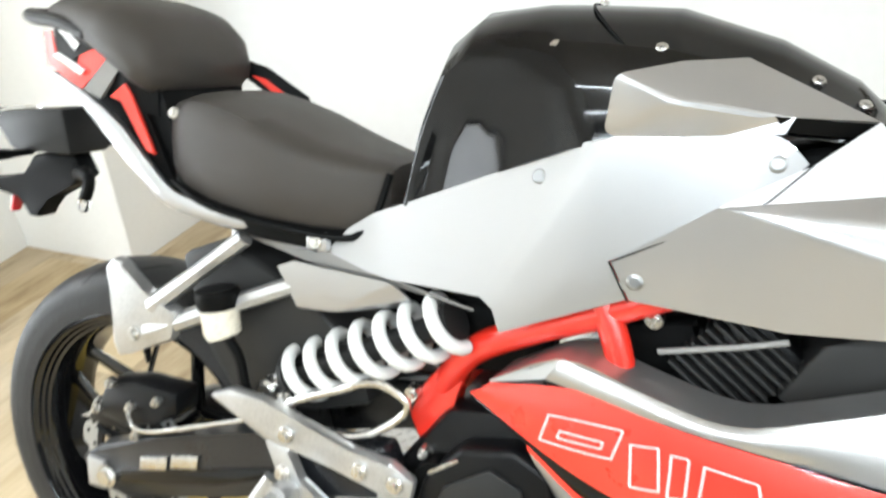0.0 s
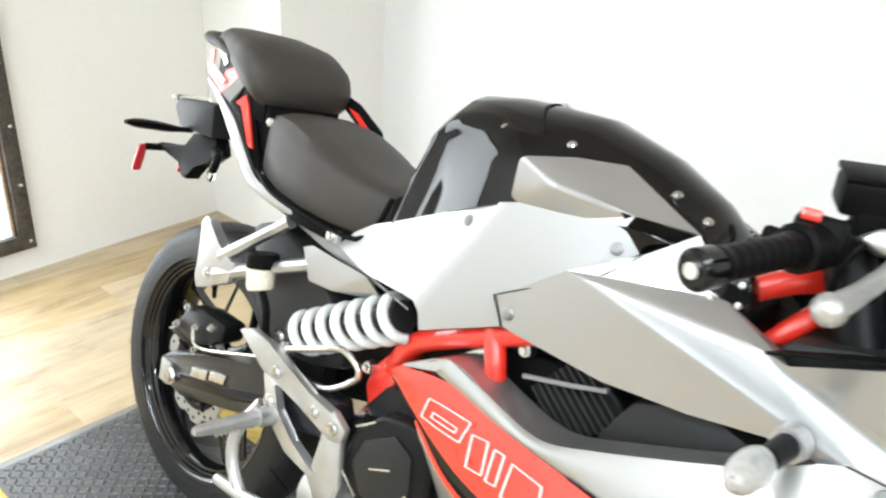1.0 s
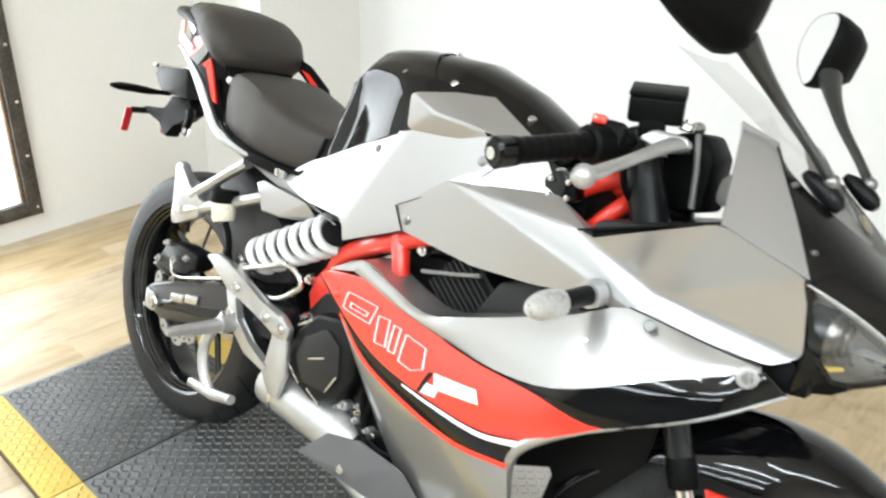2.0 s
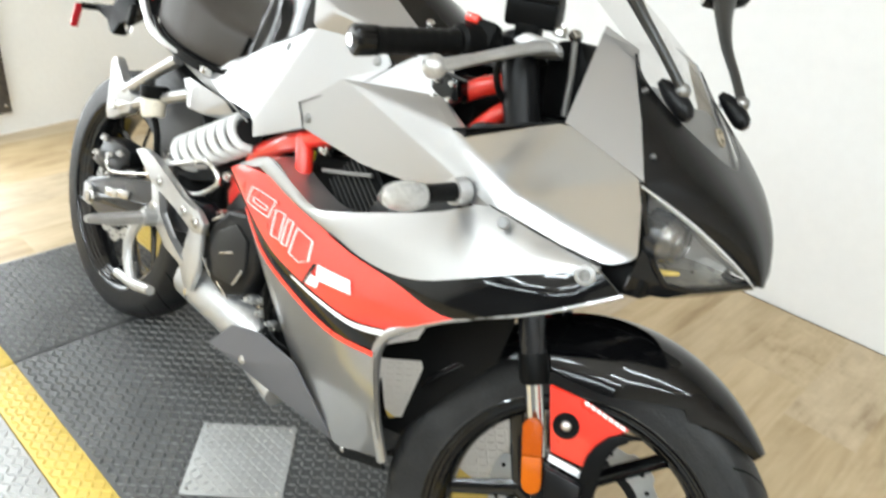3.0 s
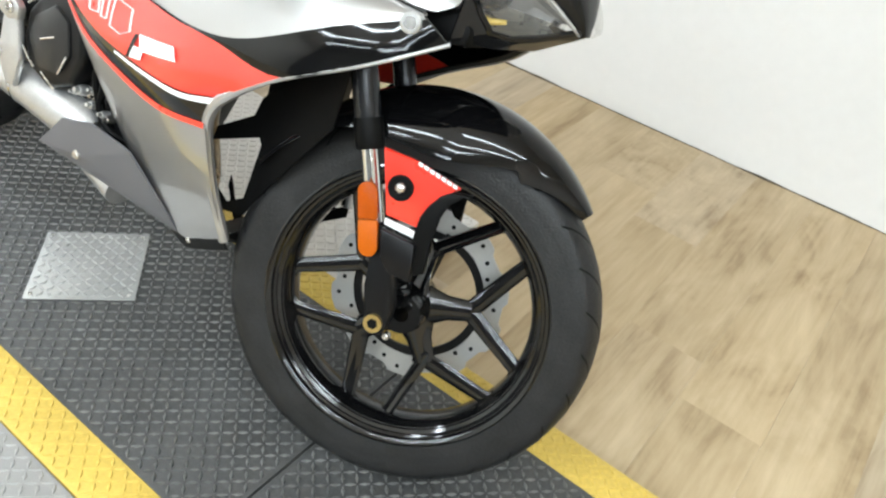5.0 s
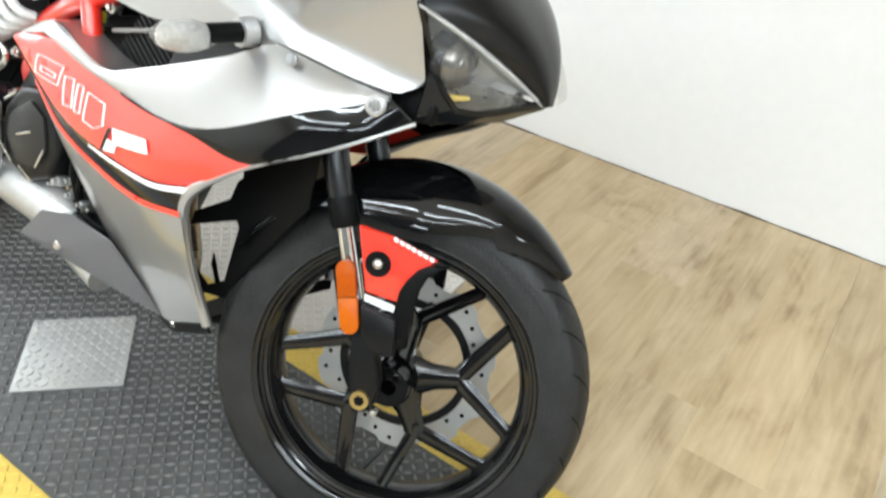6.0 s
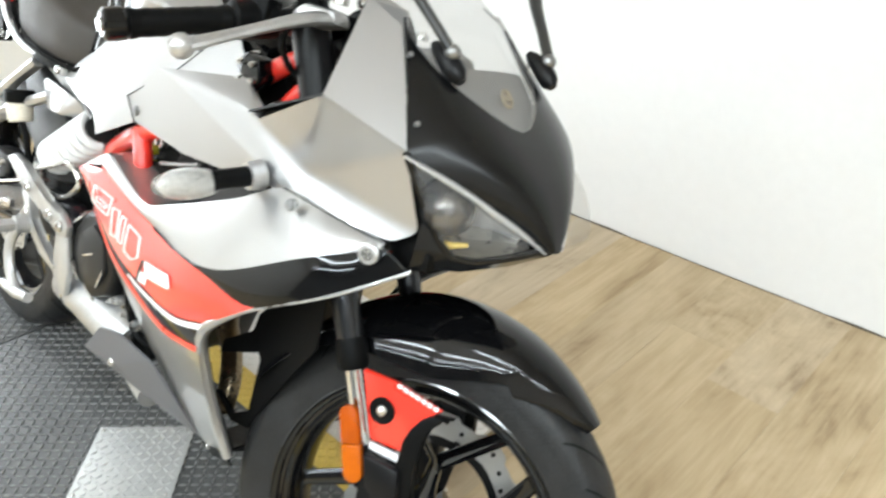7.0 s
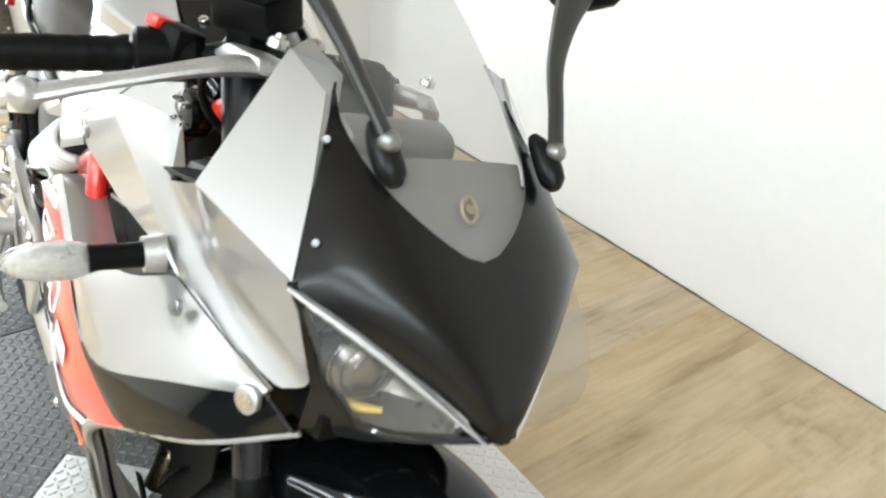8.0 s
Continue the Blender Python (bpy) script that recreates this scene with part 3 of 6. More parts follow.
def tyre_profile(R, w, rim, shoulder):
    """Closed (radius, y) section of a tyre."""
    out = []
    for k in range(49):
        a = math.pi * (k / 48)
        q = math.sin(a) ** shoulder
        ridge = sum(0.0016 * math.exp(-((q - c0) / 0.022) ** 2) for c0 in (0.16, 0.30, 0.46))
        out.append((rim + (R - rim) * q, -w * math.cos(a) * (1 - 0.16 * abs(math.cos(a)) ** 6) - (ridge if math.cos(a) > 0 else -ridge)))
    return out + [(rim - 0.006, w * 0.62), (rim - 0.006, -w * 0.62)]


def wheel(name, c, R, w, rimw, m, label):
    """A cast wheel with five forked spokes, a tyre with grooves and its hub."""
    rim = 0.222 if c.x > 1 else 0.233
    bm = bmesh.new()
    lathe(bm, [(r_ * rim / 0.222, y_) for r_, y_ in [(0.222, -rimw), (0.2195, -rimw - 0.001), (0.2165, -rimw + 0.003), (0.2125, -rimw + 0.0045), (0.2105, -rimw + 0.009), (0.2065, -rimw + 0.0105), (0.2045, -rimw + 0.015), (0.1995, -rimw + 0.0165), (0.1955, -rimw + 0.024), (0.190, -rimw * 0.3), (0.190, rimw * 0.45), (0.194, rimw - 0.016), (0.204, rimw - 0.007), (0.216, rimw - 0.004), (0.222, rimw), (0.200, rimw * 0.6), (0.198, -rimw * 0.6)]], c, 72)
    wh = part(name, bm, RIMM, bike, label, 40, m=m)
    bm = bmesh.new()
    lathe(bm, tyre_profile(R, w, rim, 0.62), c, 96)
    ty = part("tyre", bm, RUBBER, wh, "black road tyre with short grooves", 50, m=m)
    # sipes: short slanted grooves laid as shallow dark grooves round the tread
    bm = bmesh.new()
    n = 26
    for k in range(n):
        for s in (-1, 1):
            a0 = 2 * math.pi * (k + (0.5 if s > 0 else 0)) / n
            prev = []
            for j in range(6):
                q = j / 5
                th = a0 + q * 0.20
                ky = s * (0.12 + 0.72 * q) * w
                cs = min(1, abs(ky) / w)
                r = rim + (R - rim) * (max(0.0, 1 - (ky / (w * 0.985)) ** 2)) ** 0.31 + 0.0006
                wd = 0.0034 * (1 - 0.5 * q)
                prev.append((r, th, ky, wd))
            rows = []
            for r, th, ky, wd in prev:
                p = c + V((r * math.cos(th), ky, r * math.sin(th)))
                t = V((-math.sin(th), 0, math.cos(th)))
                rows.append((bm.verts.new(p - t * wd), bm.verts.new(p + t * wd)))
            for a, b in zip(rows, rows[1:]):
                bm.faces.new((a[0], a[1], b[1], b[0]))
    tagged(part("tread_groove", bm, BLACKP, wh, "", 60, m=m), kind="stuff")
    # hub
    bm = bmesh.new()
    lathe(bm, [(0.012, -0.06), (0.03, -0.06), (0.034, -0.045), (0.036, 0.0), (0.034, 0.045), (0.03, 0.06), (0.012, 0.06)], c, 32)
    part("hub", bm, RIMM, wh, "", 40, m=m)
    for k in range(5):
        a = 2 * math.pi * k / 5 + (0.297 if c.x > 1 else 0.75)
        bm = bmesh.new()
        pol = lambda r, th, y: c + V((r * math.cos(th), y, r * math.sin(th)))
        fork = 0.098
        tube(bm, [pol(0.028, a, 0), pol(0.06, a, 0), pol(fork, a, 0)], [0.014, 0.0085, 0.0068], 8, 0, True, 2.4)
        for s in (-1, 1):
            tube(bm, [pol(fork - 0.016, a, 0), pol(fork, a + s * 0.05, 0), pol(0.19, a + s * 0.44, 0), pol(0.199 * rim / 0.222, a + s * 0.465, 0)], [0.006, 0.0044, 0.0038, 0.0062], 8, 0, True, 3.2)
        part("spoke", bm, RIMM, wh, "", 60, m=m)
    return wh


def disc(parent, c, y, r, m):
    """A petal brake disc with drilled holes on a black carrier."""
    bm = bmesh.new()
    seg, teeth = 120, 10
    def ring(rr, yy):
        return [bm.verts.new(c + V((rr(k) * math.cos(2 * math.pi * k / seg), yy, rr(k) * math.sin(2 * math.pi * k / seg)))) for k in range(seg)]
    wav = lambda k: r - 0.006 * (1 if math.sin(2 * math.pi * k * teeth / seg) > 0.2 else 0) - 0.002 * math.sin(2 * math.pi * k * teeth / seg)
    inn = lambda k: r * 0.74 + 0.002 * math.sin(2 * math.pi * k * 8 / seg)
    o0, o1, i0, i1 = ring(wav, y - 0.002), ring(wav, y + 0.002), ring(inn, y - 0.002), ring(inn, y + 0.002)
    for k in range(seg):
        j = (k + 1) % seg
        for q in ((o0[k], o0[j], i0[j], i0[k]), (o1[k], i1[k], i1[j], o1[j]), (o0[k], o1[k], o1[j], o0[j]), (i0[k], i0[j], i1[j], i1[k])):
            bm.faces.new(q)
    d = part("brake_disc", bm, DISCM, parent, "drilled petal steel disc", 40, m=m)
    bm = bmesh.new()
    for k in range(30):
        a = 2 * math.pi * k / 30
        rr = r * (0.80 + 0.06 * (k % 3))
        p = c + V((rr * math.cos(a), y, rr * math.sin(a)))
        tube(bm, [p - V((0, 0.0026, 0)), p + V((0, 0.0026, 0))], 0.0038, 8)
    tagged(part("disc_hole", bm, BLACKP, parent, "", m=m), kind="stuff")
    bm = bmesh.new()
    for k in range(5):
        a = 2 * math.pi * k / 5 + 0.2
        p0, p1 = c + V((0.03 * math.cos(a), y, 0.03 * math.sin(a))), c + V((r * 0.77 * math.cos(a), y, r * 0.77 * math.sin(a)))
        tube(bm, [p0, p1], [0.012, 0.008], 8, 0, True, 0.5)
    lathe(bm, [(r * 0.655, -0.003), (r * 0.745, -0.003), (r * 0.745, 0.003), (r * 0.655, 0.003)], c + V((0, y, 0)), 60)
    part("disc_carrier", bm, BLACKS, parent, "", m=m)


rear_wheel = wheel("rear_wheel", RW, 0.306, 0.075, 0.060, None, "gloss black cast rear wheel")
disc(rear_wheel, RW, -0.062, 0.112, None)
front_wheel = wheel("front_wheel", FW, 0.293, 0.055, 0.046, SM, "gloss black cast front wheel")
disc(front_wheel, FW, 0.055, 0.146, SM)

# --- side fairing
R_ = (0.842, -0.145, 0.818)
V4 = (1.047, -0.147, 0.816)
D_ = (1.054, -0.128, 0.823)
X1_ = (0.980, -0.117, 0.841)
M_ = (1.151, -0.152, 0.750)
KINK = (1.316, -0.130, 0.736)
RE = (1.351, -0.117, 0.759)
HT = (1.337, -0.146, 0.851)
N_ = (1.243, -0.192, 0.887)
Q_ = (1.174, -0.134, 0.773)
H_ = (1.206, -0.116, 0.992)
H2 = (1.196, -0.097, 1.001)
HF = (1.249, -0.100, 0.970)
HF2 = (1.242, -0.085, 0.986)
E1 = (1.297, -0.123, 0.909)
E2 = (1.291, -0.109, 0.918)
PT = (0.929, -0.097, 0.903)
ST = (0.880, -0.120, 0.862)
A7 = (0.713, -0.142, 0.752)
bm = facets([R_, ST, PT, X1_, D_, V4, Q_, RE, KINK, M_, A7, (0.734, -0.140, 0.715), (0.880, -0.137, 0.707), (0.990, -0.140, 0.719), (1.085, -0.146, 0.738), N_, HT],
            [(0, 1, 3), (1, 2, 3), (0, 3, 5), (3, 4, 5), (0, 5, 6, 9), (9, 6, 7, 8), (10, 0, 9, 14, 13, 12, 11), (5, 15, 6), (15, 16, 7, 6)], 0.009)
lip = facets([H_, H2, HF2, HF, E1, E2], [(0, 1, 2, 3), (3, 2, 5, 4)], 0, 0.002)
part("horn", facets([N_, H_, HF, E1, HT], [(0, 1, 2, 3, 4)], 0), SILVER, bike, "tall silver horn of the upper fairing", 60, both=True)
part("horn_lip", lip, SILVER, bike, "silver lip of the upper fairing", 20, both=True)
part("upper_fairing", bm, SILVER, bike, "faceted silver upper fairing", 24, both=True)
# inner side of the horn, and the dash shelf behind it
bm = facets([V4, N_, (1.20, -0.05, 0.87), (1.03, -0.06, 0.81)], [(0, 1, 2, 3)], 0)
part("inner_shelf", bm, BLACKP, bike, "black inner shelf", both=True)

A3, A4, A4B = (0.691, -0.132, 0.873), (0.759, -0.128, 0.878), (0.852, -0.125, 0.888)
ACR, A9, A8 = (0.588, -0.141, 0.692), (0.602, -0.142, 0.656), (0.731, -0.139, 0.715)
bm = facets([(0.416, -0.080, 0.753), (0.456, -0.085, 0.769), A3, A4, A4B, (0.876, -0.121, 0.863), (0.843, -0.134, 0.826), (0.710, -0.142, 0.752), ACR, (0.439, -0.108, 0.683), (0.345, -0.092, 0.703), A8, A9],
            [(0, 1, 2, 7, 8, 9, 10), (2, 3, 6, 7), (3, 4, 5, 6), (8, 7, 11, 12)], 0.012)
part("tank_side_panel", bm, SILVER, bike, "silver side panel below the tank", 17, both=True)
# tank pod with its vent
PR, PM, PV = (0.700, -0.148, 0.933), (0.759, -0.150, 0.911), (0.842, -0.127, 0.903)
bm = facets([A3, PR, PM, A4, (0.754, -0.105, 0.947), (0.812, -0.080, 0.953), PT, PV, A4B],
            [(0, 1, 2, 3), (1, 4, 5, 6, 7, 2), (2, 7, 8, 3)], 0.008)
part("tank_pod", bm, SILVER, bike, "silver faceted air pod", 20, both=True)
bm = facets([PV, (0.926, -0.094, 0.902), (0.915, -0.092, 0.886), (0.852, -0.119, 0.889)], [(0, 1, 2, 3)], 0)
part("vent", bm, BLACKP, bike, "black vent slot", both=True)

# lower side fairing, in painted bands
L0 = [(0.677, -0.153, 0.645), (0.762, -0.162, 0.629), (0.841, -0.171, 0.618), (0.910, -0.176, 0.640), (1.070, -0.170, 0.706), (1.151, -0.154, 0.748)]
SL = [(0.900, -0.184, 0.6015), (1.007, -0.200, 0.604), (1.111, -0.206, 0.626), (1.234, -0.177, 0.690), (1.320, -0.134, 0.730)]
RT = [(0.600, -0.155, 0.603), (0.697, -0.161, 0.618), (0.785, -0.171, 0.605), (0.890, -0.183, 0.600), (0.988, -0.197, 0.600), (1.071, -0.206, 0.604), (1.179, -0.200, 0.602)]
RL = [(0.578, -0.155, 0.586), (0.686, -0.165, 0.532), (0.785, -0.180, 0.509), (0.920, -0.199, 0.508), (1.012, -0.206, 0.514), (1.080, -0.200, 0.532)]
L5 = [(0.648, -0.156, 0.540), (0.729, -0.162, 0.487), (0.857, -0.177, 0.466), (0.966, -0.190, 0.464), (1.062, -0.196, 0.482)]
MOUTH = [(1.349, -0.118, 0.713), (1.281, -0.171, 0.662), (1.179, -0.200, 0.602), (1.100, -0.201, 0.547), (1.068, -0.198, 0.510), (1.056, -0.185, 0.464), (1.064, -0.168, 0.388), (1.089, -0.146, 0.302)]
bm = bmesh.new()
strip(bm, L0 + [(1.235, -0.143, 0.742), KINK], [(0.660, -0.156, 0.620), (0.785, -0.171, 0.606), *SL], 26, 0, 4, 0.004)
strip(bm, [(0.600, -0.155, 0.606), *L0[:1]], [(0.600, -0.155, 0.603), (0.660, -0.157, 0.621)], 6, 0, 2)
strip(bm, SL, [(0.900, -0.184, 0.6005), (0.988, -0.197, 0.600), (1.071, -0.206, 0.604), (1.179, -0.200, 0.602), (1.281, -0.171, 0.662), (1.349, -0.118, 0.713)], 22, 1, 4, 0.003)
strip(bm, RT, RL, 26, 2, 5, 0.006)
strip(bm, RL[0:], [(0.600, -0.1552, 0.570), *L5], 24, 1, 4, 0.002)
strip(bm, L5, [(0.660, -0.145, 0.510), (0.712, -0.123, 0.412), (0.757, -0.113, 0.350), (0.824, -0.095, 0.271), (0.912, -0.073, 0.196), (1.006, -0.106, 0.246), (1.089, -0.146, 0.302)], 26, 0, 6, 0.006)
side = part("side_fairing", bm, [GLOSSY_SILVER, BLACKG, RED], bike, "silver, black and red painted side fairing", 25)
bm = bmesh.new()
flip = lambda pp: [(x, -y, z) for x, y, z in pp]
strip(bm, flip(L0 + [(1.235, -0.143, 0.742), KINK]), flip([(0.660, -0.156, 0.620), (0.785, -0.171, 0.606), *SL]), 26, 0, 4, -0.004)
strip(bm, flip(SL), flip([(0.900, -0.184, 0.6005), (0.988, -0.197, 0.600), (1.071, -0.206, 0.604), (1.179, -0.200, 0.602), (1.281, -0.171, 0.662), (1.349, -0.118, 0.713)]), 22, 1, 4, -0.003)
strip(bm, flip(RT), flip(RL), 26, 2, 5, -0.006)
part("side_fairing", bm, [GLOSSY_SILVER, BLACKG, RED], bike, "silver, black and red painted side fairing", 25)
bm = bmesh.new()
LINE = [(0.845, -0.189, 0.506), *RL[3:]]
strip(bm, [V(p) + V((0, -0.004, -0.001)) for p in LINE], [V(p) + V((0, -0.004, -0.004 - 0.002 * k)) for k, p in enumerate(LINE)], 20, 0, 1, 0, 0.001)
part("white_stripe", bm, WHITE, side, "thin white stripe")
bm = bmesh.new()
strip(bm, [V(p) + V((0, -0.0035, 0.005)) for p in L5], [V(p) + V((0, -0.0035, -0.003)) for p in L5], 20, 0, 1, 0, 0.001)
part("red_stripe", bm, RED, side, "thin red pinstripe")
bm = bmesh.new()
tube(bm, spline([V(p) + V((0, 0.003, -0.002)) for p in MOUTH], 40), [0.0032 if k < 17 else min(0.0085, 0.0032 + 0.0009 * (k - 16)) for k in range(40)], 10)
part("mouth_rim", bm, SILVER, side, "bare silver rim", both=True)
bm = bmesh.new()
strip(bm, [V(p) + V((0, 0.004, 0)) for p in MOUTH], [V(p) + V((-0.008, 0.014, 0.002)) for p in MOUTH], 30, 0, 3)
part("inner_duct", bm, BLACKP, side, "black inner duct", both=True)
bm = facets([(0.988, -0.100, 0.440), (1.058, -0.100, 0.489), (1.068, -0.100, 0.521), (1.140, -0.108, 0.592), (1.222, -0.118, 0.638), (1.212, -0.110, 0.539), (1.084, -0.100, 0.453), (1.077, -0.100, 0.462), (0.983, -0.100, 0.415), (1.120, -0.104, 0.405), (1.071, -0.100, 0.357), (1.075, -0.100, 0.328), (1.030, -0.100, 0.316), (1.036, -0.100, 0.333), (0.998, -0.100, 0.352), (0.980, -0.100, 0.345)],
            [(0, 1, 2, 3, 4, 5, 6, 7, 8), (6, 5, 9, 10), (10, 9, 11), (10, 11, 12, 13), (13, 12, 15, 14)], 0)
part("inner_panel", bm, BLACKP, side, "black inner panel with two openings", 20)
LOW = [(0.845, -0.091, 0.253), (0.912, -0.075, 0.198), (1.006, -0.108, 0.247), (1.089, -0.147, 0.303)]
bm = bmesh.new()
strip(bm, [V(p) + V((0, 0.002, 0.002)) for p in LOW], [V(p) + V((0.006, 0.010, -0.017)) for p in LOW], 16, 0, 2)
lip = part("lower_lip", bm, BLACKP, side, "black lower lip", 30, both=True)
bm = bmesh.new()
bolt(bm, (0.952, -0.084, 0.210), (0, -1, -0.2), 0.006, 0.003)
part("lip_bolt", bm, STEEL, side)
bm = bmesh.new()
strip(bm, [(0.60, -0.154, 0.606), *L0], [V(p) + V((0.012, 0.05, 0.006)) for p in [(0.60, -0.154, 0.606), *L0]], 24, 0, 2)
part("top_flange", bm, GLOSSY_SILVER, side, "silver inner flange", both=True)

# --- nose, screen and headlights
NC = [(0.0, 1.462, 0.764), (0.15, 1.455, 0.803), (0.32, 1.420, 0.848), (0.48, 1.374, 0.884), (0.64, 1.318, 0.928), (0.80, 1.250, 0.978), (0.92, 1.17, 1.03), (1.0, 1.09, 1.07)]
NE = [(0.0, 1.455, -0.012, 0.766), (0.15, 1.425, -0.050, 0.795), (0.32, 1.385, -0.098, 0.823), (0.48, 1.338, -0.147, 0.850), (0.64, 1.297, -0.122, 0.914), (0.80, 1.246, -0.092, 0.980), (0.92, 1.165, -0.100, 1.028), (1.0, 1.075, -0.095, 1.078)]


def even(table, v):
    """Values of a table with its kinks rounded off."""
    h = min(0.10, v, 1 - v)
    rows = [lerp_table(table, v + h * q) for q in (-1, -0.67, -0.33, 0, 0.33, 0.67, 1)]
    return [sum(c) / len(rows) for c in zip(*rows)]


def nose(u, v):
    cx, cz = even(NC, v)
    hard, soft = lerp_table(NE, v), even(NE, v)
    k = abs(u) ** 8
    ex, ey, ez = (a * k + b * (1 - k) for a, b in zip(hard, soft))
    w = abs(u) ** 3.4
    wide = 1 + (0.16 * math.sin(math.pi * min(1, v / 0.8)) if u > 0 else 0)
    return V((cx + (ex - cx) * w, ey * -u * wide, cz + (ez - cz) * w))


VEE = [(0.467, 0.0), (0.470, 0.05), (0.480, 0.12), (0.495, 0.18), (0.51, 0.235), (0.53, 0.30), (0.575, 0.44), (0.62, 0.58), (0.68, 0.75), (0.74, 0.90), (0.80, 0.97)]
vee = lambda v: lerp_table(VEE, v)[0]
lin = lambda a, b, n: [a + (b - a) * k / n for k in range(n + 1)]
bm = bmesh.new()
for s in (-1, 1):
    grid_surface(bm, lambda u, v: nose(s * (vee(v) + (1 - vee(v)) * u), v), lin(0, 1, 12), lin(0, 0.467, 14)[:-1] + lin(0.467, 0.80, 26))
bmesh.ops.remove_doubles(bm, verts=[v for v in bm.verts if abs(v.co.y) < 0.0005], dist=0.0003)
bmesh.ops.recalc_face_normals(bm, faces=bm.faces)
bmesh.ops.solidify(bm, geom=bm.faces[:], thickness=0.002)
part("nose_cover", bm, NOSEM, bike, "gloss black pointed nose", 40)
bm = bmesh.new()
grid_surface(bm, lambda u, v: nose(u * (vee(v) if v < 0.8 else 0.97 - 0.4 * (v - 0.8)), v), lin(-1, 1, 20), lin(0.469, 1.0, 36))
screen = part("windscreen", bm, SMOKE, bike, "clear lightly smoked windscreen", 60)
bm = bmesh.new()
grid_surface(bm, lambda u, v: nose(u * min(0.92, vee(v) * 1.1 + 0.03), v) + V((-0.011, 0, -0.010)), lin(-1, 1, 16), lin(0.463, 0.69, 14))
bmesh.ops.recalc_face_normals(bm, faces=bm.faces)
bmesh.ops.solidify(bm, geom=bm.faces[:], thickness=0.003)
part("dash_cover", bm, MIDGREY, bike, "grey inner cover behind the screen", 50)
bm = bmesh.new()
eb = nose(0, 0.575) + V((0.003, -0.002, 0.003))
tube(bm, [eb + 0.009 * V((0.62 * math.cos(a), math.sin(a) * 0.7, -0.78 * math.cos(a))) * 1.2 for a in [2 * math.pi * k / 16 for k in range(17)]], 0.0022, 6)
tube(bm, [eb, eb + V((0.001, 0, 0.0015))], 0.0045, 10)
part("emblem", bm, GOLD, bike, "small round gold emblem")
for p in ((1.283, -0.112, 0.945), (1.330, -0.130, 0.880)):
    for y in (-1, 1):
        bm = bmesh.new()
        bolt(bm, (p[0], p[1] * -y, p[2]), (0.75, -0.45 * -y, 0.45), 0.0033, 0.002)
        part("nose_bolt", bm, BOLTM, bike)

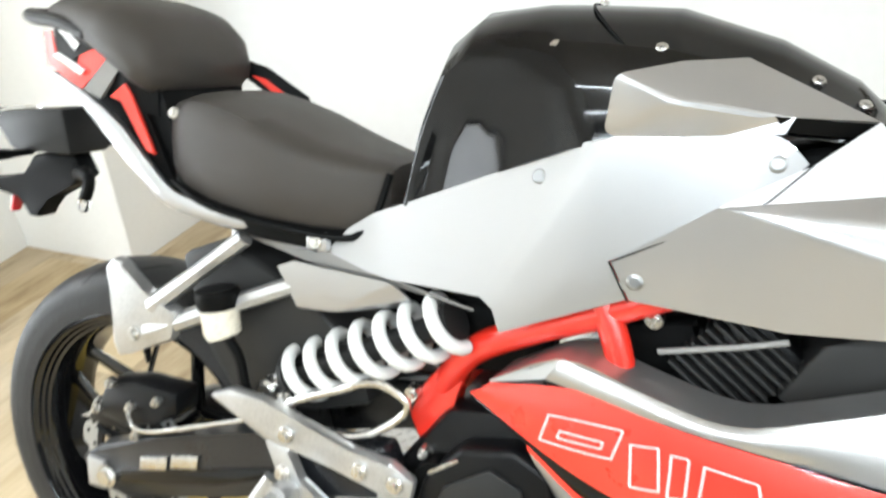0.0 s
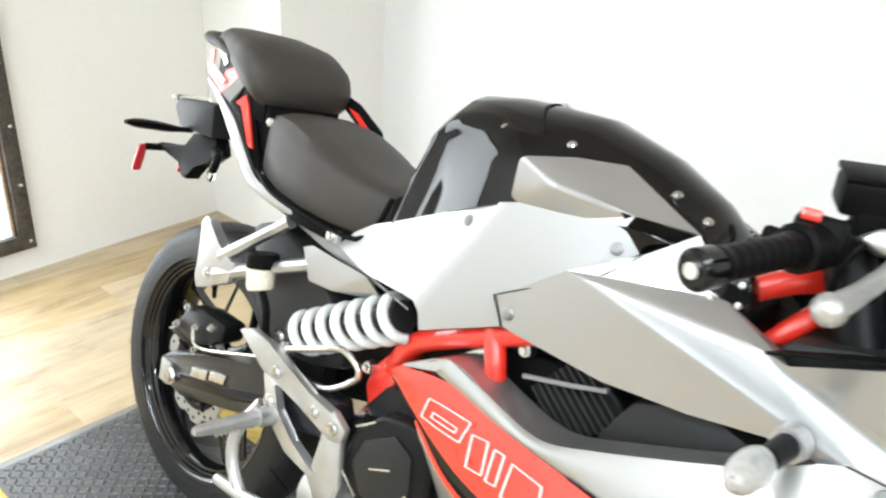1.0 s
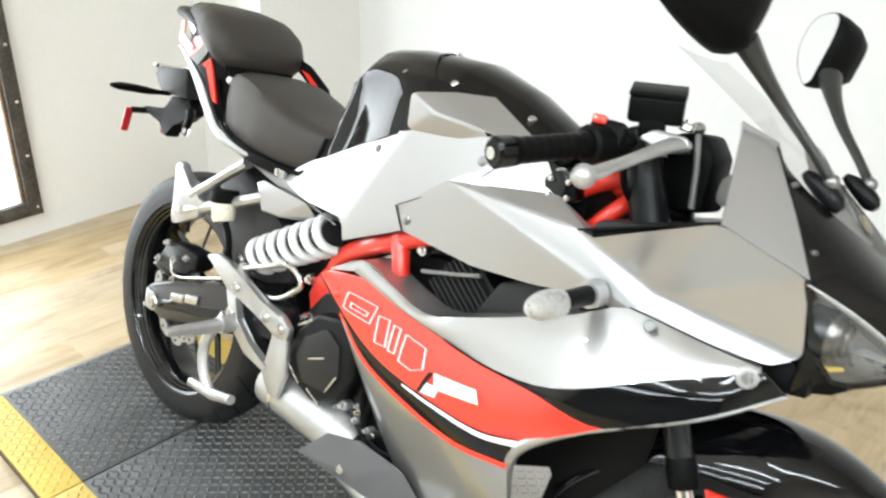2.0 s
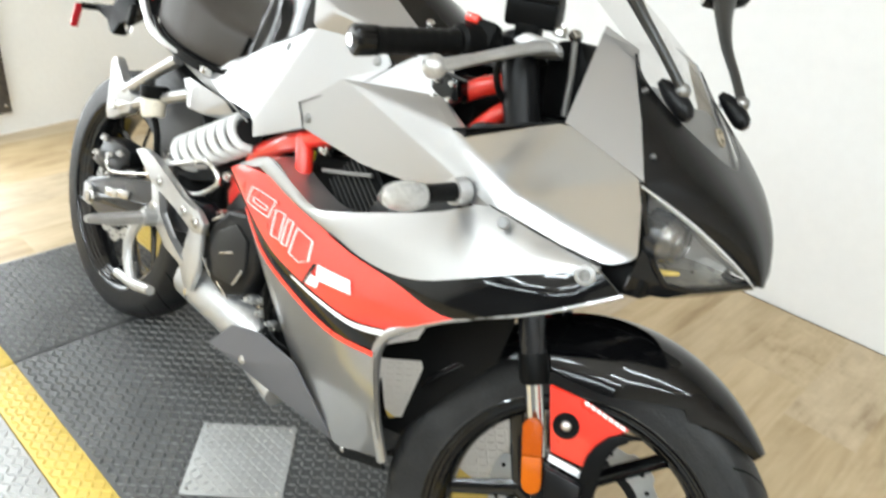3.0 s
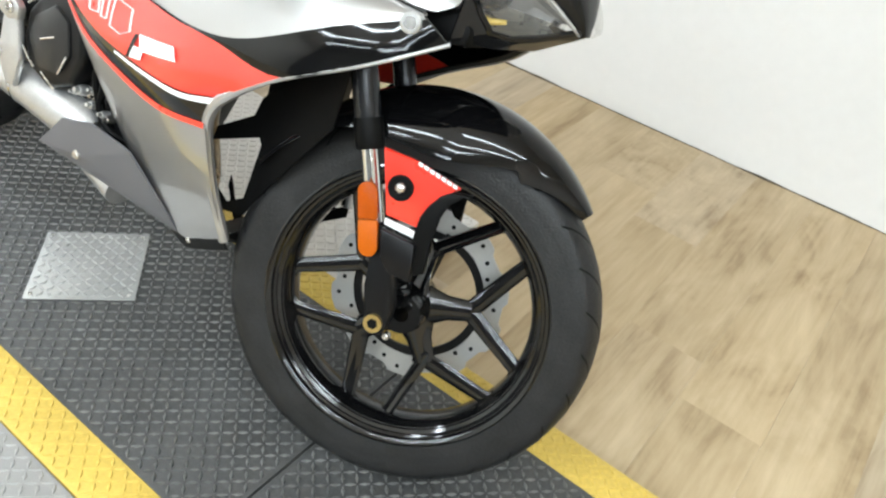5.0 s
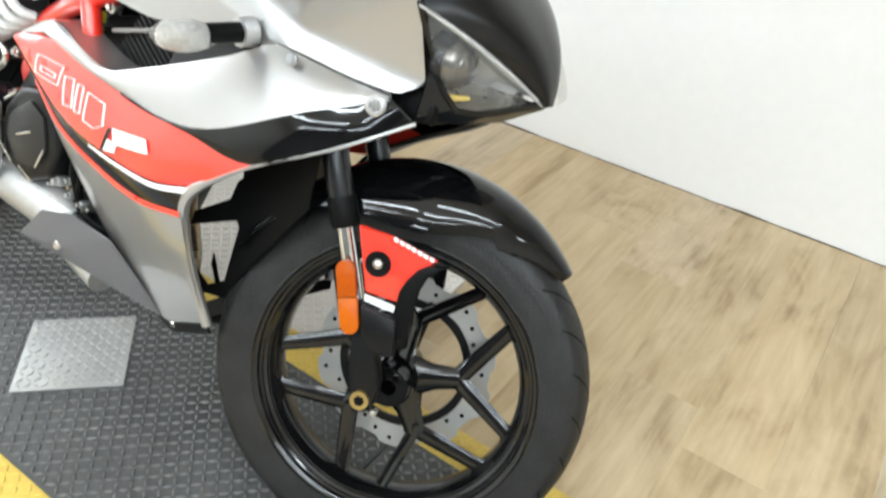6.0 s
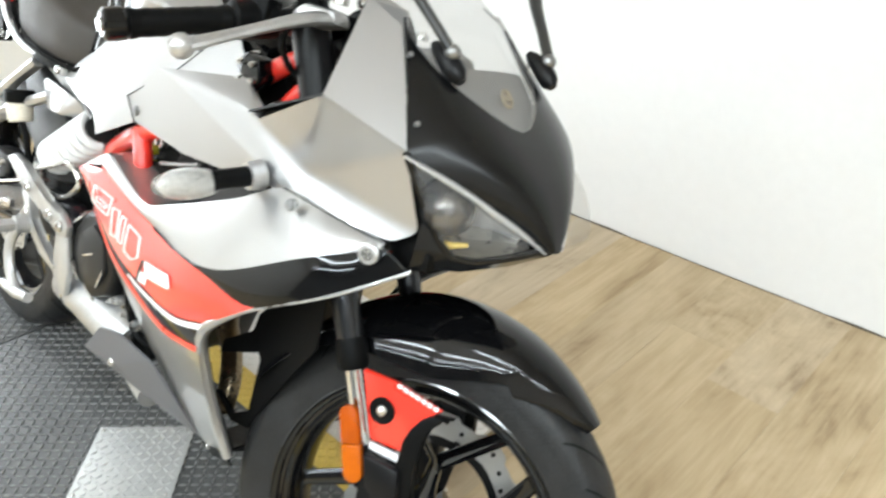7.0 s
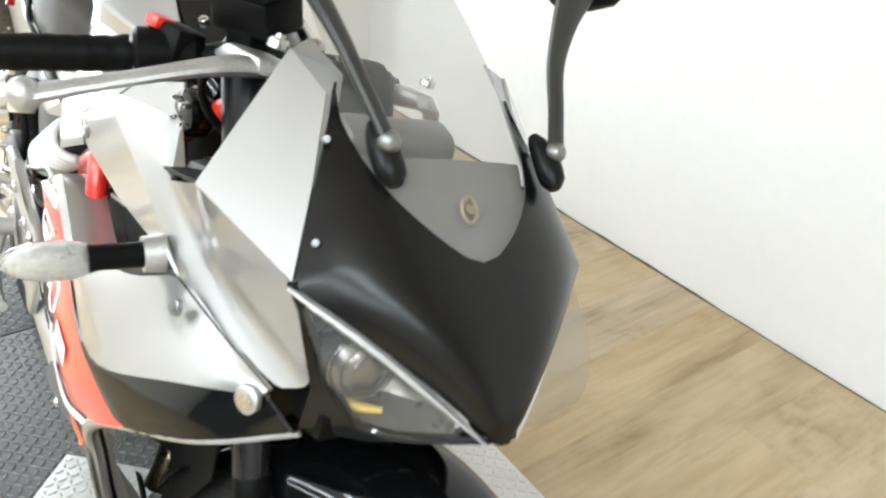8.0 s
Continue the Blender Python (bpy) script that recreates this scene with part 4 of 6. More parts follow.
HB, TIP = (1.379, -0.084, 0.737), (1.455, -0.012, 0.767)
for s in (-1, 1):
    f_ = lambda p: V((p[0], p[1] * -s, p[2]))
    hl = []
    top = spline([HT, (1.385, -0.092, 0.823), (1.425, -0.050, 0.795), TIP], 10)
    bot = spline([HT, (1.352, -0.112, 0.785), HB, (1.415, -0.048, 0.744), TIP], 10)
    inset = V((-0.05, 0.028, -0.004))
    bm = bmesh.new()
    rows = []
    for a, b in zip(top, bot):
        mid = (a + b) / 2 + inset * min(1, (a - b).length / 0.05)
        rows.append([bm.verts.new(f_(a)), bm.verts.new(f_(a.lerp(mid, 0.5) + inset * 0.25)), bm.verts.new(f_(mid)), bm.verts.new(f_(b.lerp(mid, 0.5) + inset * 0.25)), bm.verts.new(f_(b))])
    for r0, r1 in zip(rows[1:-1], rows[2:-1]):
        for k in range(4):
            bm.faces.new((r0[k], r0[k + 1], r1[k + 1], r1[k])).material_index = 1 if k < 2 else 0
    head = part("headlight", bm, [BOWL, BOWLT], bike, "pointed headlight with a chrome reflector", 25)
    bm = bmesh.new()
    q = f_((1.362, -0.086, 0.790))
    ball(bm, q, 0.029, 0, (0.85, 1, 1), 24)
    part("projector", bm, SMOKEY, head, "round projector bulb")
    bm = bmesh.new()
    tube(bm, [q - V((0.02, 0, 0)), q + V((0.006, -s * -0.002, 0))], [0.033, 0.031], 20)
    part("bulb_holder", bm, ANOD, head)
    for k, (rr, dx) in enumerate(((0.0295, 0.004), (0.026, 0.014), (0.020, 0.021))):
        bm = bmesh.new()
        tube(bm, [q + V((dx, rr * math.cos(a), rr * math.sin(a))) for a in [2 * math.pi * j / 20 for j in range(21)]], 0.0018, 6)
        part("projector_ring", bm, SMOKEY, head)
    bm = bmesh.new()
    tube(bm, [f_(p + V((0.0015, -0.0035, -0.0035))) for p in top], [0.003, 0.0056, 0.0066, 0.0070, 0.0070, 0.0066, 0.006, 0.005, 0.004, 0.002], 8, 0, True, 0.5)
    part("edge_strip", bm, BOWLT, head, "pale strip along the lens edge")
    # Thin yellow bar along the bottom of the bowl.
    bm = bmesh.new()
    tube(bm, [f_((1.356, -0.100, 0.752)), f_((1.370, -0.080, 0.748)), f_((1.384, -0.066, 0.752))], [0.003, 0.0045, 0.003], 8)
    part("yellow_bar", bm, YELLOW, head, "thin yellow bar low in the bowl")
    bm = bmesh.new()
    rows = [[bm.verts.new(f_(a.lerp(b, k / 6) + (V((0.012, -0.024, 0)) if s < 0 else V((0.024, -0.068, -0.012))) * math.sin(math.pi * k / 6) * math.sin(math.pi * i / 9))) for k in range(7)] for i, (a, b) in enumerate(zip(top, bot))]
    for r0, r1 in zip(rows[1:-1], rows[2:-1]):
        for k in range(6):
            bm.faces.new((r0[k], r0[k + 1], r1[k + 1], r1[k]))
    lens = part("headlight_lens", bm, HLENS, head, "clear plastic lens", 40)
    lens.visible_shadow = False
    bm = bmesh.new()
    tube(bm, [f_(p) for p in bot], 0.0045, 8)
    part("headlight_bezel", bm, BLACKG, head)
    bm = bmesh.new()
    rows = [[bm.verts.new(f_(a + V((0.001, -0.001, -0.001)))), bm.verts.new(f_(a.lerp(b, w) + V((0.002, -0.004, 0)))), bm.verts.new(f_(a.lerp(b, w * 1.7) + V((-0.006, 0.004, 0))))] for a, b, w in zip(top, bot, (0.16, 0.13, 0.10, 0.09, 0.09, 0.10, 0.12, 0.15, 0.2, 0.2))]
    for r0, r1 in zip(rows[1:-1], rows[2:-1]):
        for k in range(2):
            bm.faces.new((r0[k], r0[k + 1], r1[k + 1], r1[k]))
    part("headlight_brow", bm, SILVER, head, "silver brow")
bm = bmesh.new()
prism(bm, [(1.295, 0.735), (1.335, 0.752), (1.366, 0.735), (1.366, 0.712), (1.345, 0.714), (1.31, 0.706)], -0.108, 0.108, 0, 0.004)
part("chin_filler", bm, BLACKP, bike, "black plastic behind the chin")
# black chin below the headlights
bm = facets([RE, HT, (1.350, -0.112, 0.783), HB, (1.349, -0.118, 0.718), (1.415, -0.048, 0.742), TIP, (1.382, -0.070, 0.718), (1.452, 0.0, 0.757), (1.40, 0.0, 0.722)],
            [(0, 1, 2), (0, 2, 3, 4), (4, 3, 7), (3, 5, 8, 9, 7), (5, 6, 8)], 0)
part("chin", bm, BLACKG, bike, "gloss black chin", 15, both=True)

# --- tank
TK = [  # x, top z, half width at the shoulder, shoulder z, half width at the foot, foot z
    (0.455, 0.80, 0.050, 0.79, 0.085, 0.765), (0.470, 0.915, 0.062, 0.86, 0.090, 0.772), (0.495, 0.962, 0.080, 0.905, 0.098, 0.784), (0.530, 0.990, 0.088, 0.935, 0.108, 0.800),
    (0.60, 1.000, 0.090, 0.952, 0.122, 0.832), (0.66, 1.001, 0.090, 0.955, 0.130, 0.858), (0.74, 1.000, 0.084, 0.950, 0.120, 0.878), (0.84, 0.972, 0.070, 0.935, 0.100, 0.885), (0.915, 0.936, 0.060, 0.905, 0.090, 0.880), (0.955, 0.902, 0.05, 0.88, 0.07, 0.86)]
bm = bmesh.new()
loops = []
for x in [0.455, 0.462, 0.470, 0.482, 0.495, 0.512, 0.53, 0.56, 0.60, 0.63, 0.66, 0.70, 0.74, 0.79, 0.84, 0.88, 0.915, 0.955]:
    tz, sw, sz, fw, fz = lerp_table(TK, x)
    half = [(fw, fz), (fw * 0.93 + sw * 0.07, fz + (sz - fz) * 0.3), (fw * 0.8 + sw * 0.2, fz + (sz - fz) * 0.6), (fw * 0.58 + sw * 0.42, fz + (sz - fz) * 0.93), (sw * 0.93 + fw * 0.07, sz + (tz - sz) * 0.16), (sw * 0.80, sz + (tz - sz) * 0.5), (sw * 0.55, sz + (tz - sz) * 0.8), (sw * 0.25, sz + (tz - sz) * 0.97), (0, tz)]
    scoop = 0.19 * max(0.0, 0.655 - x) * min(1.0, max(0.0, (x - 0.462) / 0.04))
    half = [(a - scoop * w, b) for (a, b), w in zip(half, (0.55, 0.95, 1.0, 0.55, 0, 0, 0, 0, 0))]
    lp = [(x, -a, b) for a, b in half] + [(x, a, b) for a, b in half[-2::-1]]
    loops.append(lp)
loft(bm, loops)
tank = part("fuel_tank", bm, BLACKG, bike, "gloss black fuel tank cover", 55)
bm = bmesh.new()
for p, n in (((0.652, 0.0, 1.0025), (0, 0, 1)), ((0.731, -0.086, 0.958), (0, -0.6, 0.8)), ((0.731, 0.086, 0.958), (0, 0.6, 0.8)), ((0.875, -0.062, 0.934), (0.2, -0.6, 0.8)), ((0.684, -0.100, 0.935), (0, -0.9, 0.4)), ((0.627, -0.0925, 0.9560), (0, -0.8, 0.6)), ((0.918, -0.056, 0.914), (0.3, -0.5, 0.8))):
    b2 = bmesh.new()
    bolt(b2, p, n, 0.0065, 0.003)
    part("tank_bolt", b2, STEEL, tank)
bm = bmesh.new()
tube(bm, spline([(0.645, 0.086, 0.962), (0.645, 0.05, 0.994), (0.645, 0.0, 1.0015), (0.655, -0.05, 0.994), (0.680, -0.080, 0.972), (0.700, -0.0925, 0.955)], 24), 0.0016, 6)
part("tank_seam", bm, BLACKP, tank)

# --- seats
bm = bmesh.new()
SE = [(0.095, 0.835, 0.055, 0.800), (0.115, 0.868, 0.085, 0.775), (0.150, 0.878, 0.105, 0.755), (0.20, 0.875, 0.113, 0.742), (0.265, 0.855, 0.114, 0.732), (0.336, 0.829, 0.104, 0.726), (0.385, 0.817, 0.088, 0.724), (0.412, 0.812, 0.072, 0.730), (0.428, 0.806, 0.060, 0.745)]
loops = []
for x in lin(0.095, 0.428, 20):
    tz, hw, bz = lerp_table(SE, x)
    half = [(hw * 0.92, bz), (hw, bz + 0.010), (hw * 1.01, bz + (tz - bz) * 0.45), (hw * 0.985, bz + (tz - bz) * 0.72), (hw * 0.965, bz + (tz - bz) * 0.80), (hw * 0.88, bz + (tz - bz) * 0.925), (hw * 0.55, bz + (tz - bz) * 0.985), (0, tz)]
    loops.append([(x, -a, b) for a, b in half] + [(x, a, b) for a, b in half[-2::-1]])
loft(bm, loops)
seat = part("rider_seat", bm, SEATM, bike, "black vinyl rider seat", 46)
bm = bmesh.new()
loft(bm, [[(x, -hw * 0.97, bz - 0.024), (x, -hw * 0.985, bz + 0.004), (x, hw * 0.985, bz + 0.004), (x, hw * 0.97, bz - 0.024)] for x, (tz, hw, bz) in ((x, lerp_table(SE, x)) for x in lin(0.11, 0.42, 12))])
part("seat_base", bm, BLACKP, seat, "black plastic seat base")
bm = bmesh.new()
tube(bm, spline([(0.135, -0.108, 0.765), (0.20, -0.119, 0.742), (0.30, -0.114, 0.727), (0.39, -0.092, 0.720), (0.415, -0.076, 0.745), (0.43, -0.066, 0.80)], 20), 0.0045, 8)
part("seat_trim", bm, BLACKP, seat, both=True)
bm = bmesh.new()
PS = [(-0.150, 0.973, 0.030, 0.956), (-0.125, 0.986, 0.056, 0.950), (-0.075, 0.997, 0.086, 0.940), (-0.01, 0.998, 0.108, 0.922), (0.040, 0.992, 0.122, 0.898), (0.074, 0.980, 0.123, 0.876), (0.095, 0.960, 0.116, 0.870), (0.107, 0.930, 0.100, 0.880)]
loops = []
for x in lin(-0.150, 0.107, 18):
    tz, hw, bz = lerp_table(PS, x)
    half = [(hw * 0.75, bz), (hw * 0.95, bz + (tz - bz) * 0.2), (hw, bz + (tz - bz) * 0.48), (hw * 0.92, bz + (tz - bz) * 0.76), (hw * 0.72, bz + (tz - bz) * 0.92), (hw * 0.4, bz + (tz - bz) * 0.985), (0, tz)]
    loops.append([(x, -a, b) for a, b in half] + [(x, a, b) for a, b in half[-2::-1]])
loft(bm, loops)
part("pillion_seat", bm, SEATM, bike, "black vinyl pillion seat", 75)
bm = bmesh.new()
loft(bm, [[(x, -hw, 0.868 - 0.25 * x), (x, -hw, bz + 0.004), (x, hw, bz + 0.004), (x, hw, 0.868 - 0.25 * x)] for x, hw, bz in ((x, lerp_table(PS, x)[1] * 0.80, lerp_table(PS, x)[2]) for x in lin(-0.145, 0.10, 12))])
part("pillion_cowl", bm, BLACKP, bike, "black cowl under the pillion seat", 40)

# --- tail
bm = facets([(0.060, 0.104, 0.925), (0.130, 0.114, 0.905), (0.200, 0.116, 0.866), (0.214, 0.114, 0.838), (0.160, 0.112, 0.850), (0.100, 0.108, 0.885)], [(0, 1, 2, 3, 4, 5)], 0, 0.004)
part("tail_frame", bm, BLACKS, bike, "black frame of the tail side")
bm = facets([(0.105, 0.1065, 0.893), (0.130, 0.1095, 0.888), (0.190, 0.1105, 0.852), (0.165, 0.108, 0.855)], [(0, 1, 2, 3)], 0, 0.003)
part("tail_trim", bm, RED, bike, "red trim bar")
bm = bmesh.new()
strip(bm, [(-0.072, -0.100, 0.894), (-0.014, -0.106, 0.870), (0.052, -0.111, 0.832), (0.100, -0.114, 0.788), (0.150, -0.115, 0.750), (0.25, -0.109, 0.731), (0.345, -0.095, 0.716)],
      [(-0.070, -0.095, 0.884), (-0.022, -0.100, 0.850), (0.032, -0.106, 0.806), (0.083, -0.110, 0.765), (0.138, -0.112, 0.729), (0.25, -0.106, 0.709), (0.345, -0.092, 0.695)], 28, 0, 4, 0.004, 0.012)
part("tail_rail", bm, SILVER, bike, "silver tail side rail", 40, both=True)
bm = facets([(-0.094, -0.090, 0.946), (-0.082, -0.098, 0.902), (-0.014, -0.106, 0.873), (0.034, -0.097, 0.919), (0.010, -0.094, 0.929), (-0.023, -0.097, 0.916), (-0.025, -0.099, 0.904), (-0.067, -0.096, 0.918), (-0.079, -0.090, 0.946)],
            [(0, 1, 7, 8), (1, 2, 6, 7), (2, 3, 4, 5, 6)], 0.002)
part("tail_panel", bm, RED, bike, "red tail panel", both=True)
bm = facets([(-0.066, -0.101, 0.914), (-0.058, -0.101, 0.918), (-0.008, -0.1055, 0.898), (-0.014, -0.1065, 0.891)], [(0, 1, 2, 3)], 0, 0.003)
part("tail_mark", bm, WHITE, bike, "small white mark", both=True)
bm = facets([(-0.010, -0.107, 0.872), (0.034, -0.098, 0.922), (0.053, -0.097, 0.911), (0.018, -0.106, 0.862)], [(0, 1, 2, 3)], 0, 0.006)
part("tail_brace", bm, GREYPL, bike, "grey brace", both=True)
bm = facets([(-0.066, -0.086, 0.948), (-0.050, -0.086, 0.948), (-0.028, -0.088, 0.930), (-0.036, -0.088, 0.921)], [(0, 1, 2, 3)], 0, 0.004)
part("tail_bracket", bm, STEEL, bike, "bright metal bracket", both=True)
bm = facets([(0.036, -0.106, 0.866), (0.058, -0.103, 0.884), (0.067, -0.102, 0.872), (0.105, -0.105, 0.796), (0.093, -0.107, 0.800), (0.053, -0.105, 0.862)], [(0, 1, 2, 5), (2, 3, 4, 5)], 0, 0.006)
part("tail_trim", bm, RED, bike, "red trim bar", both=True)
bm = facets([(-0.02, -0.085, 0.88), (0.055, -0.090, 0.905), (0.14, -0.10, 0.745), (0.10, -0.10, 0.76), (0.02, -0.085, 0.84)], [(0, 1, 2, 3, 4)], 0, 0.003)
part("tail_inner", bm, BLACKP, bike, "black inner tail cover", both=True)
bm = bmesh.new()
prism(bm, [(-0.060, 0.915), (0.10, 0.885), (0.13, 0.80), (0.12, 0.75), (0.02, 0.80), (-0.02, 0.845)], -0.085, 0.085, 0, 0.01)
part("tail_body", bm, BLACKP, bike, "black plastic tail body")
bm = bmesh.new()
tube(bm, spline([(-0.005, -0.096, 0.944), (-0.06, -0.090, 0.958), (-0.12, -0.074, 0.962), (-0.165, -0.045, 0.966), (-0.180, 0, 0.967)], 18), 0.0125, 10, 0, True, 0.8)
part("grab_rail", bm, DARKP, bike, "dark grab rail", both=True)

# --- tail end: number bracket, rear signals
bm = bmesh.new()
prism(bm, [(-0.13, 0.835), (-0.265, 0.822), (-0.275, 0.80), (-0.245, 0.762), (-0.12, 0.765)], -0.040, 0.040, 0, 0.008)
part("tail_lamp_body", bm, DARKP, bike, "dark tail lamp body")
bm = bmesh.new()
box(bm, (-0.275, 0, 0.82), (0.03, 0.08, 0.012), 0, 0.004)
part("tail_lamp", bm, LENS, bike, "clear tail lamp lens")
bm = bmesh.new()
prism(bm, [(-0.14, 0.765), (-0.225, 0.755), (-0.245, 0.716), (-0.355, 0.704), (-0.362, 0.694), (-0.262, 0.686), (-0.248, 0.652), (-0.225, 0.652), (-0.205, 0.690), (-0.15, 0.712), (-0.12, 0.730)], -0.018, 0.018, 0, 0.006)
part("number_bracket", bm, BLACKP, bike, "black number plate bracket")
for s in (-1, 1):
    bm = bmesh.new()
    tube(bm, spline([(-0.215, s * 0.03, 0.762), (-0.205, s * 0.08, 0.764), (-0.20, s * 0.13, 0.768), (-0.195, s * 0.185, 0.770)], 10), [0.009, 0.009, 0.010, 0.013, 0.015, 0.016, 0.016, 0.016, 0.014, 0.007], 10, 0, True, 0.6)
    part("rear_signal", bm, BLACKP, bike, "slim black rear turn signal")
    bm = bmesh.new()
    box(bm, (-0.360, s * 0.055, 0.665), (0.010, 0.020, 0.066), 0, 0.004, Matrix.Rotation(radians(16), 4, "Y"))
    part("rear_reflector", bm, TAILRED, bike, "red rear reflector")
    bm = bmesh.new()
    tube(bm, [(-0.34, 0, 0.695), (-0.352, s * 0.05, 0.692)], 0.008, 8)
    part("reflector_arm", bm, BLACKP, bike)
bm = bmesh.new()
ball(bm, (-0.090, -0.048, 0.698), 0.012, 0, (0.7, 0.8, 1.3), 12)
part("plate_lamp", bm, LENS, bike, "small clear plate lamp")
bm = bmesh.new()
tube(bm, spline([(-0.13, -0.015, 0.735), (-0.085, -0.045, 0.742), (-0.074, -0.050, 0.732), (-0.087, -0.048, 0.706)], 12), [0.012, 0.012, 0.012, 0.012, 0.011, 0.010, 0.010, 0.009, 0.009, 0.009, 0.009, 0.009], 10)
part("plate_lamp_arm", bm, BLACKP, bike, "black arm of the plate lamp")
bm = bmesh.new()
bolt(bm, (0.131, -0.094, 0.851), (0, -1, 0.2), 0.008, 0.004)
part("tail_bolt", bm, STEEL, bike, both=True)

# --- pillion step hangers
bm = bmesh.new()
prism(bm, [(0.042, 0.643), (0.057, 0.658), (0.073, 0.654), (0.106, 0.614), (0.134, 0.602), (0.160, 0.600), (0.150, 0.556), (0.081, 0.526), (0.056, 0.516), (0.046, 0.537), (0.056, 0.572)], -0.142, -0.122, 0, 0.005)
tube(bm, [(0.115, -0.130, 0.598), (0.18, -0.120, 0.650), (0.242, -0.100, 0.702)], [0.018, 0.014, 0.015], 8, 0, True, 0.8)
tube(bm, [(0.105, -0.130, 0.560), (0.21, -0.118, 0.606), (0.325, -0.098, 0.655)], [0.019, 0.015, 0.015], 8, 0, True, 0.8)
hanger = part("pillion_hanger", bm, ALU, bike, "cast aluminium pillion step hanger", 40, both=True)
bm = bmesh.new()
bolt(bm, (0.088, -0.142, 0.556), (0, -1, 0), 0.010, 0.005)
part("hanger_bolt", bm, STEEL, hanger)
bm = bmesh.new()
tube(bm, [(0.085, -0.12, 0.535), (0.088, -0.118, 0.505)], [0.006, 0.004], 8)
part("hook", bm, BLACKP, hanger)

# --- rear brake reservoir with its hose
bm = bmesh.new()
tube(bm, [(0.224, -0.125, 0.572), (0.222, -0.125, 0.578), (0.218, -0.125, 0.612)], [0.021, 0.0245, 0.0255], 24)
res = part("reservoir", bm, TAN, bike, "translucent brake fluid pot")
bm = bmesh.new()
tube(bm, [(0.218, -0.125, 0.611), (0.217, -0.125, 0.617), (0.2155, -0.125, 0.634), (0.215, -0.125, 0.637)], [0.0265, 0.029, 0.029, 0.026], 28)
part("cap", bm, BLACKP, res, "black screw cap")
bm = bmesh.new()
tube(bm, spline([(0.226, -0.124, 0.574), (0.245, -0.122, 0.545), (0.252, -0.118, 0.50), (0.27, -0.11, 0.46)], 14), 0.007, 8)
part("reservoir_hose", bm, BLACKP, bike)

# --- inner mudguard and under-seat boxes
bm = bmesh.new()
prism(bm, [(0.12, 0.66), (0.20, 0.692), (0.33, 0.625), (0.40, 0.575), (0.42, 0.50), (0.33, 0.47), (0.21, 0.46), (0.16, 0.53)], -0.085, 0.085, 0, 0.012)
part("inner_mudguard", bm, DARKP, bike, "dark grey inner mudguard")
bm = facets([(0.298, -0.108, 0.676), (0.324, -0.112, 0.687), (0.459, -0.112, 0.680), (0.480, -0.105, 0.662), (0.385, -0.115, 0.634), (0.332, -0.112, 0.629), (0.35, -0.06, 0.62), (0.47, -0.06, 0.64)], [(0, 1, 5), (1, 2, 3, 4, 5), (5, 4, 6), (4, 3, 7, 6)], 0.003)
part("battery_cover", bm, SILVER, bike, "silver faceted under-seat cover", 15, both=True)
bm = facets([(0.165, -0.098, 0.728), (0.345, -0.088, 0.702), (0.44, -0.104, 0.684), (0.57, -0.135, 0.675), (0.50, -0.105, 0.672), (0.33, -0.09, 0.682), (0.24, -0.085, 0.70)], [(0, 1, 5, 6), (1, 2, 3, 4, 5)], 0.002)
part("under_rail_cover", bm, GREYPL, bike, "grey cover below the tail rail", 15, both=True)
bm = bmesh.new()
box(bm, (0.350, -0.098, 0.712), (0.030, 0.012, 0.022), 0, 0.003)
part("seat_lug", bm, ALU, bike, "small seat bolt lug", both=True)
bm = bmesh.new()
bolt(bm, (0.350, -0.104, 0.712), (0, -1, 0.2), 0.009, 0.004)
part("seat_bolt", bm, STEEL, bike, both=True)

# Dark filler added to close the gap behind the spring.
bm = bmesh.new()
prism(bm, [(0.40, 0.60), (0.42, 0.662), (0.60, 0.672), (0.66, 0.64), (0.62, 0.575), (0.50, 0.56)], -0.062, 0.062, 0, 0.012)
part("gap_filler_box", bm, BLACKP, bike, "black filler box under the seat")

# --- swingarm, axle, rear caliper
bm = bmesh.new()
prism(bm, [(-0.055, 0.322), (-0.020, 0.348), (0.10, 0.393), (0.235, 0.434), (0.305, 0.452), (0.46, 0.470), (0.48, 0.43), (0.45, 0.395), (0.317, 0.362), (0.197, 0.324), (0.034, 0.275), (-0.025, 0.282)], -0.122, -0.086, 0, 0.006)
arm = part("swingarm", bm, ARMM, bike, "satin dark grey swingarm", 30, both=True)
bm = bmesh.new()
prism(bm, [(0.0, 0.300), (0.03, 0.300), (0.197, 0.345), (0.30, 0.385), (0.30, 0.40), (0.19, 0.368), (0.03, 0.325)], -0.1245, -0.118, 0, 0.002)
part("arm_groove", bm, BLACKG, arm)
for x, w_ in ((0.064, 0.050), (0.122, 0.048)):
    bm = bmesh.new()
    z = 0.343 + 0.30 * (x - 0.06)
    prism(bm, [(x, z - 0.010), (x + w_, z + 0.24 * w_ - 0.010), (x + w_ + 0.003, z + 0.24 * w_ + 0.010), (x + 0.003, z + 0.010)], -0.1262, -0.1225, 0, 0.001)
    part("arm_badge", bm, STEEL, arm, "plain silver badge plate")
bm = bmesh.new()
box(bm, (-0.020, -0.124, 0.306), (0.034, 0.008, 0.046), 0, 0.002)
part("chain_adjuster", bm, ALU, arm)
bm = bmesh.new()
tube(bm, [(0, -0.09, 0.306), (0, -0.135, 0.306)], 0.013, 6)
tube(bm, [(0, -0.122, 0.306), (0, -0.128, 0.306)], 0.018, 16)
part("rear_axle", bm, STEEL, bike)
bm = bmesh.new()
